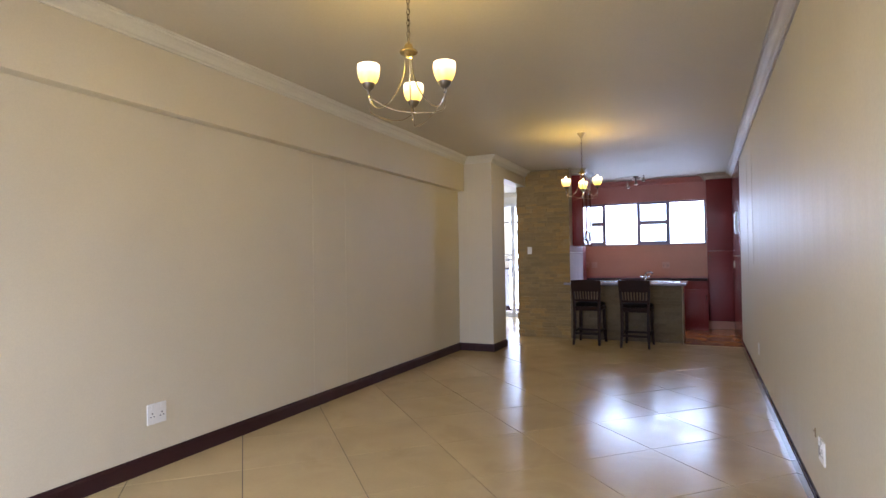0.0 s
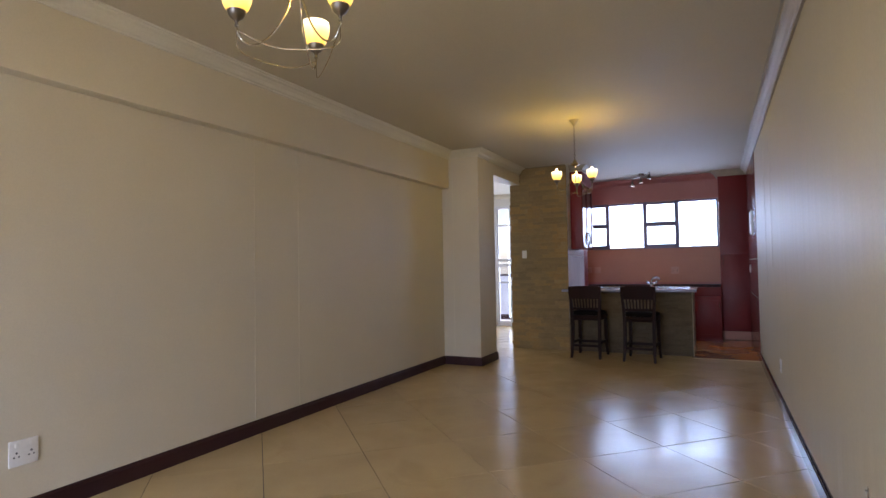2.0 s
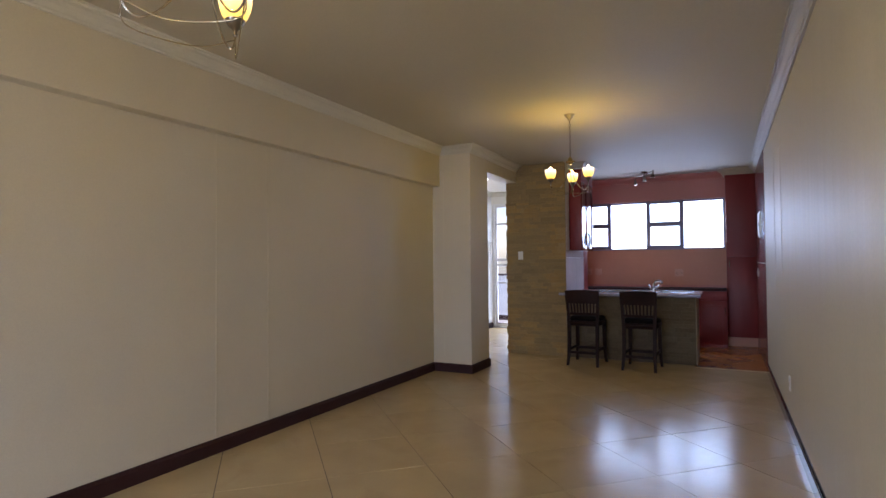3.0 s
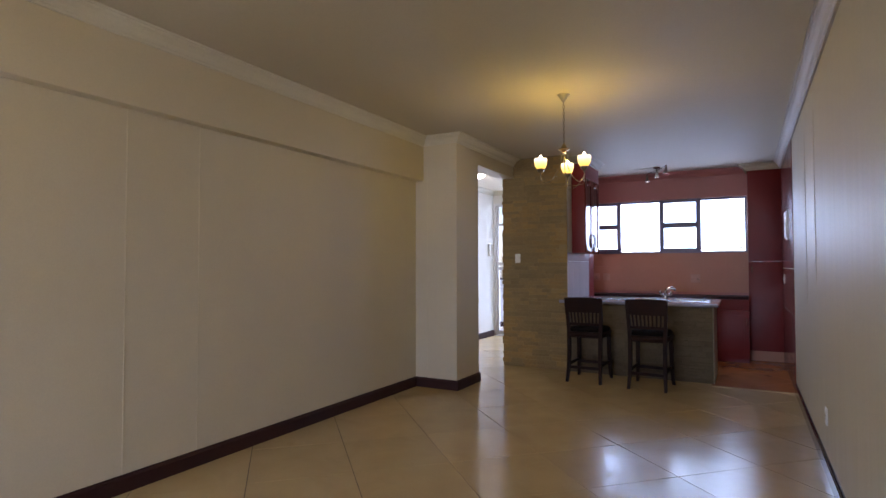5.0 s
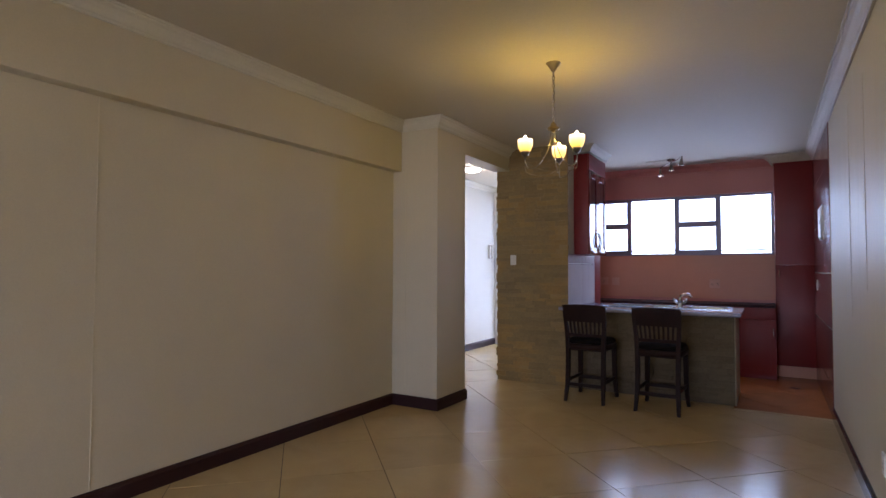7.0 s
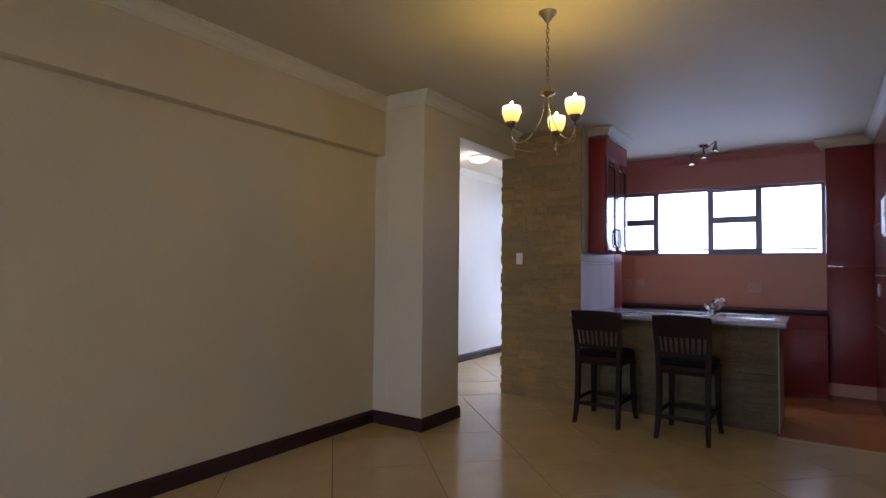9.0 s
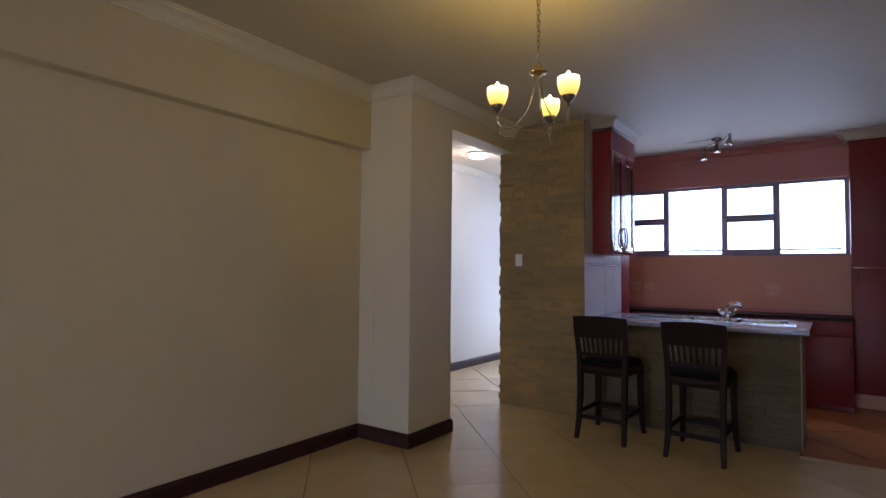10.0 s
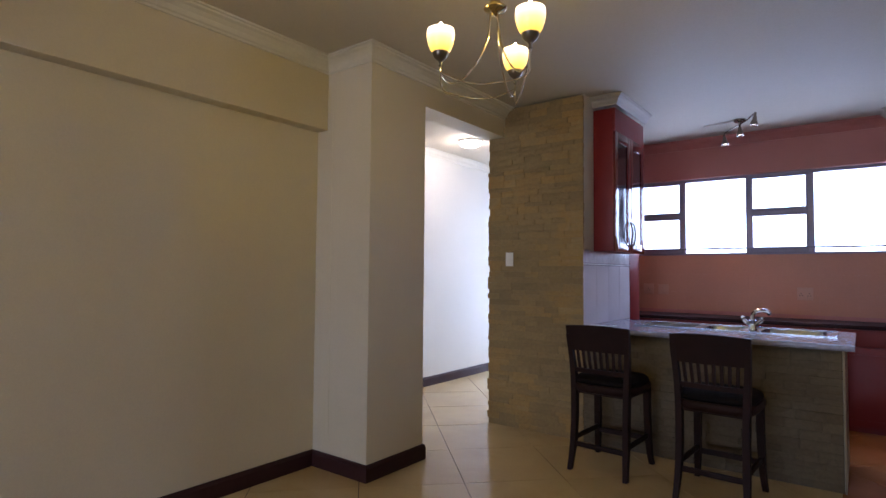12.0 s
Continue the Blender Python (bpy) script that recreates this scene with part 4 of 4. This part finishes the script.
# ---- base units, tall cupboard, side cupboard ----
def cupboard_row():
    yf = 12.87
    xs = [-1.15, -0.55, 0.05, 0.62, 1.215]
    for i, (a, b) in enumerate(zip(xs, xs[1:])):
        u = thing("base_unit", (a, yf, 0), "dark red kitchen base unit under the dark worktop", "base unit", "base units")
        w = b - a
        boxes("carcass", M_RED, u, (0, w, 0.02, YW - yf - 0.01, 0.05, 0.862))
        boxes("plinth", M_RED, u, (0, w, 0.05, 0.065, 0, 0.05))
        boxes("drawer_front", M_RED, u, (0.0015, w - 0.0015, 0, 0.018, 0.715, 0.858), bevel=0.002)
        door = boxes("door", M_RED, u, (0.0015, w - 0.0015, 0, 0.018, 0.05, 0.711), bevel=0.002)
        boxes("raised_panel", M_RED, door, (0.06, w - 0.06, -0.005, 0.0, 0.11, 0.65), bevel=0.004)
        bm = bmesh.new()
        tube(bm, smooth_path([(w - 0.03, 0, 0.62), (w - 0.03, -0.024, 0.61), (w - 0.03, -0.030, 0.565), (w - 0.03, -0.024, 0.52), (w - 0.03, 0, 0.51)], 5), 0.005)
        part("handle", bm, M_NICKEL, door, "dark metal bow handle", smooth=True)
    t = thing("worktop", (0.03, 13.12, 0.862), "dark laminate worktop along the window wall", "worktop")
    boxes("worktop_slab", M_DARKTOP, t, (-1.18, 1.182, yf - 0.012 - 13.12, YW - 0.006 - 13.12, 0, 0.032), bevel=0.002)


cupboard_row()


def tall_cupboard():
    x0, x1, y0, z1 = 1.218, XR - 0.003, 13.15, 2.655
    t = thing("tall_cupboard", (x0, y0, 0), "dark red full-height kitchen cupboard beside the window", "tall cupboard")
    w, dp = x1 - x0, YW - y0 - 0.004
    boxes("carcass", M_REDGLOSS, t, (0, w, 0.018, dp, 0.14, z1), bevel=0.002)
    boxes("plinth", M_SPLASH, t, (0, w, 0.05, dp, 0, 0.14), label="pale brown plinth")
    boxes("door", M_RED, t, (0.0015, w - 0.0015, 0, 0.017, 0.145, 1.38), bevel=0.002)
    d2 = boxes("door", M_RED, t, (0.0015, w - 0.0015, 0, 0.017, 1.384, z1), bevel=0.002)
    bm = bmesh.new()
    tube(bm, smooth_path([(0.04, 0, 1.33), (0.04, -0.024, 1.32), (0.04, -0.030, 1.275), (0.04, -0.024, 1.23), (0.04, 0, 1.22)], 5), 0.005)
    part("handle", bm, M_NICKEL, t, "dark metal bow handle", smooth=True)


tall_cupboard()
side = thing("side_cupboard", (-0.80, 12.30, 0), "dark red narrow full-height cupboard beside the tiled pier", "cupboard")
boxes("carcass", M_RED, side, (-0.75, -0.02, 0.002, 0.288, 0.0, 2.70), bevel=0.002)
boxes("side_panel", M_RED, side, (-0.0195, 0.0, 0.002, 0.290, 0.0, 2.70), bevel=0.003)


# ---- bar stools ----
def stool(x, y, turn):
    s = thing("bar_stool", (0, 0, 0), "dark-stained wooden bar stool with slatted back, beside the stone pier", "bar stool", "stools at the bar")
    # back legs: y = -0.20 side, rise into the back posts
    for sx in (-1, 1):
        bm = bmesh.new()
        pts, sz = [], []
        for zz, yy, xx, a, b in ((0.0, -0.244, 0.190, 0.014, 0.017), (0.06, -0.230, 0.186, 0.015, 0.019), (0.18, -0.205, 0.180, 0.018, 0.023), (0.34, -0.192, 0.178, 0.018, 0.025), (0.50, -0.188, 0.180, 0.018, 0.026),
                                 (0.62, -0.190, 0.184, 0.018, 0.023), (0.72, -0.200, 0.190, 0.017, 0.019), (0.84, -0.222, 0.198, 0.016, 0.016), (0.90, -0.236, 0.202, 0.015, 0.014)):
            pts.append((sx * xx, yy, zz))
            sz.append((a, b))
        bar_path(bm, pts, sz)
        leg = part("back_leg", bm, M_STOOL, s)
        bm = bmesh.new()
        pts, sz = [], []
        for zz, yy, xx, a, b in ((0.0, 0.218, 0.196, 0.015, 0.017), (0.05, 0.206, 0.190, 0.016, 0.018), (0.15, 0.192, 0.184, 0.018, 0.020), (0.30, 0.184, 0.180, 0.020, 0.022), (0.53, 0.180, 0.178, 0.021, 0.023)):
            pts.append((sx * xx, yy, zz))
            sz.append((a, b))
        bar_path(bm, pts, sz)
        part("front_leg", bm, M_STOOL, s)
        boxes("side_stretcher", M_STOOL, s, (sx * 0.181 - 0.009, sx * 0.181 + 0.009, -0.185, 0.172, 0.185, 0.215), bevel=0.003)
    boxes("rear_stretcher", M_STOOL, s, (-0.163, 0.163, -0.215, -0.197, 0.150, 0.182), bevel=0.003)
    bm = bmesh.new()
    rings = []
    for p in smooth_path([(-0.165, 0.186, 0), (-0.08, 0.194, 0), (0, 0.197, 0), (0.08, 0.194, 0), (0.165, 0.186, 0)], 4):
        rings.append([bm.verts.new((p.x, p.y + dy, zz)) for dy, zz in ((-0.009, 0.16), (0.009, 0.16), (0.009, 0.192), (-0.009, 0.192))])
    for a, b in zip(rings, rings[1:]):
        for i in range(4):
            bm.faces.new((a[i], a[(i + 1) % 4], b[(i + 1) % 4], b[i]))
    bm.faces.new(rings[0])
    bm.faces.new(rings[-1])
    part("foot_rail", bm, M_STOOL, s)
    boxes("apron", M_STOOL, s, (-0.160, 0.160, -0.200, -0.182, 0.505, 0.535), (-0.160, 0.160, 0.172, 0.190, 0.505, 0.535), (-0.190, -0.172, -0.164, 0.158, 0.505, 0.535), (0.172, 0.190, -0.164, 0.158, 0.505, 0.535), bevel=0.003)
    # seat
    bm = bmesh.new()
    n = 24
    prof = [(0.90, 0.512), (0.96, 0.522), (1.0, 0.542), (1.0, 0.560), (0.97, 0.572)]
    rings = []
    for k, zz in prof:
        rings.append([bm.verts.new((0.224 * k * math.copysign(abs(math.cos(a)) ** 0.5, math.cos(a)), 0.006 + 0.234 * k * math.copysign(abs(math.sin(a)) ** 0.5, math.sin(a)), zz)) for a in (2 * math.pi * (i + 0.5) / n for i in range(n))])
    for a, b in zip(rings, rings[1:]):
        for i in range(n):
            bm.faces.new((a[i], a[(i + 1) % n], b[(i + 1) % n], b[i]))
    bm.faces.new(rings[0])
    bm.faces.new(rings[-1])
    part("seat", bm, M_STOOL, s, smooth=True)
    bm = bmesh.new()
    rings = []
    for k, zz in ((0.93, 0.572), (0.965, 0.585), (0.95, 0.603), (0.86, 0.618), (0.6, 0.626), (0.25, 0.629)):
        rings.append([bm.verts.new((0.222 * k * math.copysign(abs(math.cos(a)) ** 0.5, math.cos(a)), 0.006 + 0.230 * k * math.copysign(abs(math.sin(a)) ** 0.5, math.sin(a)), zz)) for a in (2 * math.pi * (i + 0.5) / n for i in range(n))])
    for a, b in zip(rings, rings[1:]):
        for i in range(n):
            bm.faces.new((a[i], a[(i + 1) % n], b[(i + 1) % n], b[i]))
    bm.faces.new(rings[0])
    bm.faces.new(rings[-1])
    part("cushion", bm, M_STOOLPAD, s, "black padded seat cushion", smooth=True)
    # curved top rail

    def curved_rail(name, z0, z1, y0, y1, half, bow, th, mat_):
        bm = bmesh.new()
        rings = []
        for i in range(13):
            u = -1 + 2 * i / 12
            dy = -bow * (1 - u * u)
            rise = 0.012 * (1 - u * u) if name == "top_rail" else 0.0
            rings.append([bm.verts.new((u * half * k, yy + dy + t, zz)) for yy, zz, t, k in ((y0, z0, 0, 0.975), (y0, z0, th, 0.975), (y1, z1 + rise, th, 1.0), (y1, z1 + rise, 0, 1.0))])
        for a, b in zip(rings, rings[1:]):
            for i in range(4):
                bm.faces.new((a[i], a[(i + 1) % 4], b[(i + 1) % 4], b[i]))
        bm.faces.new(rings[0])
        bm.faces.new(rings[-1])
        return part(name, bm, mat_, s)
    curved_rail("top_rail", 0.795, 0.958, -0.222, -0.255, 0.217, 0.022, 0.022, M_STOOL)
    curved_rail("lower_rail", 0.645, 0.675, -0.200, -0.204, 0.178, 0.012, 0.018, M_STOOL)
    for i in range(8):
        u = -1 + 2 * (i + 0.5) / 8
        x0 = 0.158 * u
        bm = bmesh.new()
        bar_path(bm, [(x0, -0.193 - 0.010 * (1 - u * u), 0.672), (x0 * 1.03, -0.206 - 0.014 * (1 - u * u), 0.735), (x0 * 1.06, -0.213 - 0.020 * (1 - u * u), 0.80)], [(0.0085, 0.006)] * 3)
        part("slat", bm, M_STOOL, s)
    s.matrix_basis = pose(x, y, 0, 0, 0, turn)
    return s


first = stool(-0.432, 10.815, -2.5)
second = copy_thing(first, pose(0.258, 10.755, 0, 0, 0, -3.0))
second["label"] = "dark-stained wooden bar stool with slatted back, at the bar's middle"


# ---- kitchen wall tiles ----
def tile_plate(name, wx, wy, wz, d, material, e=0.0015):
    """One shared plate mesh, centred, front at -y."""
    bm = bmesh.new()
    back = [bm.verts.new((sx * wx / 2, 0, sz * wz / 2)) for sx, sz in ((-1, -1), (1, -1), (1, 1), (-1, 1))]
    front = [bm.verts.new((sx * (wx / 2 - e), -d, sz * (wz / 2 - e))) for sx, sz in ((-1, -1), (1, -1), (1, 1), (-1, 1))]
    for i in range(4):
        bm.faces.new((back[i], back[(i + 1) % 4], front[(i + 1) % 4], front[i]))
    bm.faces.new(front)
    bm.faces.new(back)
    return mesh_of(name, bm, material)


splash = structure("kitchen_splashback", M_SPLASH, (-1.16, 1.21, YW - 0.003, YW - 0.0005, 0.93, WZ0 - 0.013), label="peach tiled splashback under the kitchen window")
pm = tile_plate("wall_tile", 0.2961, 0, 0.1911, 0.002, M_SPLASH, 0.0003)
for i in range(8):
    for j in range(3):
        ob = new("wall_tile", pm)
        ob.location = (-1.0 + 0.2965 * i, YW - 0.0031, 1.026 + 0.1915 * j)
        ob.parent = splash

side_bed = structure("kitchen_side_tiling", M_JOINT, (XR - 0.003, XR - 0.0005, KIT_Y + 0.002, 13.145, 0.0, 2.655), label="large dark terracotta wall tiles with pale joints on the kitchen side wall")
courses = (0.0, 0.29, 0.79, 1.29, 1.79, 2.29, 2.655)
step = (13.145 - KIT_Y - 0.002) / 7
for z0, z1 in zip(courses, courses[1:]):
    side_tile = tile_plate("wall_tile", step - 0.002, 0, z1 - z0 - 0.007, 0.006, M_KSIDE)
    for i in range(7):
        ob = new("wall_tile", side_tile)
        ob.matrix_local = pose(XR - 0.0031, KIT_Y + 0.002 + step * (i + 0.5), (z0 + z1) / 2, 0, 0, -90)
        ob.parent = side_bed

pier_tiles = structure("pier_tiling", M_GROUT, (ST_X1 - 0.02, ST_X1 - 0.006, ST_Y + 0.002, 12.30, 0.0, 1.49), label="pale glazed wall tiles with a border course beside the bar")
big = tile_plate("wall_tile", 0.2685, 0, 0.486, 0.006, M_WTILE)
border = tile_plate("border_tile", 0.1335, 0, 0.104, 0.006, M_WTILE_B)
rail = tile_plate("listello", 0.2685, 0, 0.010, 0.011, M_WFRAME)
for i in range(4):
    for me, z, nm in ((big, 0.245 + 0.40 - 0.0, "wall_tile"), (big, 1.135, "wall_tile"), (rail, 1.386, "listello")):
        ob = new(nm, me)
        ob.matrix_local = pose(ST_X1 - 0.0055, ST_Y + 0.002 + 0.136 + 0.2715 * i, z, 0, 0, 90)
        ob.parent = pier_tiles
for i in range(8):
    ob = new("border_tile", border)
    ob.matrix_local = pose(ST_X1 - 0.0055, ST_Y + 0.002 + 0.068 + 0.1357 * i, 1.445, 0, 0, 90)
    ob.parent = pier_tiles
structure("pier_side", M_CROWN, (ST_X1 - 0.02, ST_X1 - 0.001, ST_Y + 0.012, 12.30, 1.501, CEIL), label="pale plastered side of the pier above the tiles")
structure("threshold_strip", M_TILE, (0.845, XR, KIT_Y - 0.055, KIT_Y - 0.005, -0.004, 0.004), label="pale threshold strip where the kitchen floor begins")


# ---- split stone cladding ----
rng = random.Random(5)


def stone_mesh(seed, w, h, material):
    r = random.Random(seed)
    bm = bmesh.new()
    nx = 3
    back = []
    front = []
    tilt = r.uniform(-0.003, 0.003)
    for j in (0, 1):
        back.append([bm.verts.new((-w / 2 + w * i / nx, 0.0, (-0.5 + j) * h)) for i in range(nx + 1)])
    for j in range(3):
        row = []
        for i in range(nx + 1):
            edge = 0.0006 if j in (0, 2) or i in (0, nx) else 0
            x = -w / 2 + w * i / nx
            x += 0.0006 if i == 0 else (-0.0006 if i == nx else r.uniform(-0.1, 0.1) * w / nx)
            z = (-0.5 + j / 2) * h
            z += 0.0006 if j == 0 else (-0.0006 if j == 2 else 0)
            row.append(bm.verts.new((x, -(0.024 + tilt * (j - 1) + r.uniform(-0.0022, 0.0022) - edge), z + r.uniform(-0.0006, 0.0006))))
        front.append(row)
    for j in range(2):
        for i in range(nx):
            bm.faces.new((front[j][i], front[j][i + 1], front[j + 1][i + 1], front[j + 1][i]))
    for i in range(nx):
        bm.faces.new((back[0][i], back[0][i + 1], front[0][i + 1], front[0][i]))
        bm.faces.new((back[1][i + 1], back[1][i], front[2][i], front[2][i + 1]))
    bm.faces.new((back[0][0], front[0][0], front[1][0], front[2][0], back[1][0]))
    bm.faces.new((back[0][nx], back[1][nx], front[2][nx], front[1][nx], front[0][nx]))
    return mesh_of("stone", bm, material)


stone_kinds = {}


def stone_wall(parent, x0, x1, z0, z1, ragged, upper_from=None, split_z=None, material=None):
    """Courses of uneven ledge stones on the plane behind ST_Y; shared meshes by size."""
    z = z0
    base = parent.location
    while z < z1 - 0.012:
        h = rng.choice((0.036, 0.048, 0.048, 0.060))
        if z + h > z1:
            h = z1 - z
        hk = round(h, 3)
        xx = x0 if not (split_z and z + h / 2 > split_z) else upper_from
        x = xx + (rng.uniform(-0.012, 0.010) if ragged else 0)
        while x < x1 - 0.03:
            w = rng.choice((0.12, 0.16, 0.20, 0.24, 0.30))
            if x + w > x1 - 0.06:
                w = round(x1 - x, 3)
            gap = 0.0035 if rng.random() < 0.16 else 0.0004
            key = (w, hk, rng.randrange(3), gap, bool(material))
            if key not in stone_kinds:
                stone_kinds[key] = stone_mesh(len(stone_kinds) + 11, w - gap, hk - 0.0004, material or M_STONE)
            ob = new("stone", stone_kinds[key])
            ob.location = (x + w / 2 - base.x, ST_Y + 0.018 + rng.choice((-0.002, 0, 0, 0, 0, 0, 0.0015)) + rng.uniform(-0.0006, 0.0006) - base.y, z + h / 2)
            ob.parent = parent
            x += w
        z += h


clad = structure("stone_cladding", M_STONEBED, (ST_X0 + 0.02, ST_X1 - 0.021, ST_Y + 0.016, ST_Y + 0.04, 0, CEIL), label="split-face tan and grey ledge stone cladding on the pier")
stone_wall(clad, ST_X0, ST_X1 - 0.001, 0.0, CEIL - 0.003, True, upper_from=PIL_X + 0.002, split_z=HEAD - 0.02)
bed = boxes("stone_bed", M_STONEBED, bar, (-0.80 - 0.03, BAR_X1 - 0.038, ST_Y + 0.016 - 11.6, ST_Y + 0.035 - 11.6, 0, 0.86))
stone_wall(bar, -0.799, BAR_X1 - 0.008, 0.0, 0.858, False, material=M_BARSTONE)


# ---- diagonal floor tiles ----
def clip(poly, x0, x1, y0, y1):
    for axis, lim, sign in ((0, x0, 1), (0, x1, -1), (1, y0, 1), (1, y1, -1)):
        out = []
        for i in range(len(poly)):
            p, q = poly[i - 1], poly[i]
            dp, dq = sign * (p[axis] - lim), sign * (q[axis] - lim)
            if (dp >= 0) != (dq >= 0):
                t = dp / (dp - dq)
                out.append((p[0] + (q[0] - p[0]) * t, p[1] + (q[1] - p[1]) * t))
            if dq >= 0:
                out.append(q)
        poly = out
        if len(poly) < 3:
            return []
    return poly


def tile_mesh(polys, material):
    bm = bmesh.new()
    for poly in polys:
        up = [bm.verts.new((x, y, 0.0)) for x, y in poly]
        lo = [bm.verts.new((x, y, -0.006)) for x, y in poly]
        bm.faces.new(up)
        for i in range(len(poly)):
            bm.faces.new((lo[i - 1], lo[i], up[i], up[i - 1]))
    bmesh.ops.recalc_face_normals(bm, faces=bm.faces)
    me = bpy.data.meshes.new("floor_tile")
    bm.to_mesh(me)
    bm.free()
    me.materials.append(material)
    return me


FLOOR = scene.objects["floor"]
S, GAP = 0.65, 0.005
H = S / math.sqrt(2)
r0 = (S - GAP) / math.sqrt(2)
diamond = [(0, -r0), (r0, 0), (0, r0), (-r0, 0)]
fulls = {mt.name: tile_mesh([diamond], mt) for mt in (M_TILE, M_KTILE)}
KY = KIT_Y - 0.02
zones = ((M_TILE, [(XL, XR, YB, KY), (XL, ST_X0 + 0.05, KY, HALL_Y1), (HALL_X, XL, HALL_Y0, HALL_Y1), (ST_X0 + 0.05, BAR_X1 - 0.02, KY, ST_Y + 0.04)]), (M_KTILE, [(BAR_X1 - 0.02, XR, KY, ST_Y + 0.04), (ST_X0 + 0.05, XR, ST_Y + 0.04, YW)]))
AX, AY = 0.795, 6.255
for i in range(-40, 41):
    for j in range(-40, 41):
        cx = AX + H * (i - j)
        cy = AY + H * (i + j) + H
        if not (HALL_X - H < cx < XR + H and YB - H < cy < HALL_Y1 + H):
            continue
        for mt, regions in zones:
            polys = [clip([(cx + a, cy + b) for a, b in diamond], *reg) for reg in regions]
            polys = [p for p in polys if len(p) > 2]
            if not polys:
                continue
            whole = len(polys) == 1 and len(polys[0]) == 4 and all(any(abs(cx + a - p[0]) + abs(cy + b - p[1]) < 1e-6 for p in polys[0]) for a, b in diamond)
            me = fulls[mt.name] if whole else tile_mesh([[(x - cx, y - cy) for x, y in p] for p in polys], mt)
            ob = new("floor_tile", me)
            ob.location = (cx, cy, 0)
            ob.rotation_euler = (radians(rng.uniform(-0.12, 0.12)), radians(rng.uniform(-0.12, 0.12)), 0)
            ob.parent = FLOOR
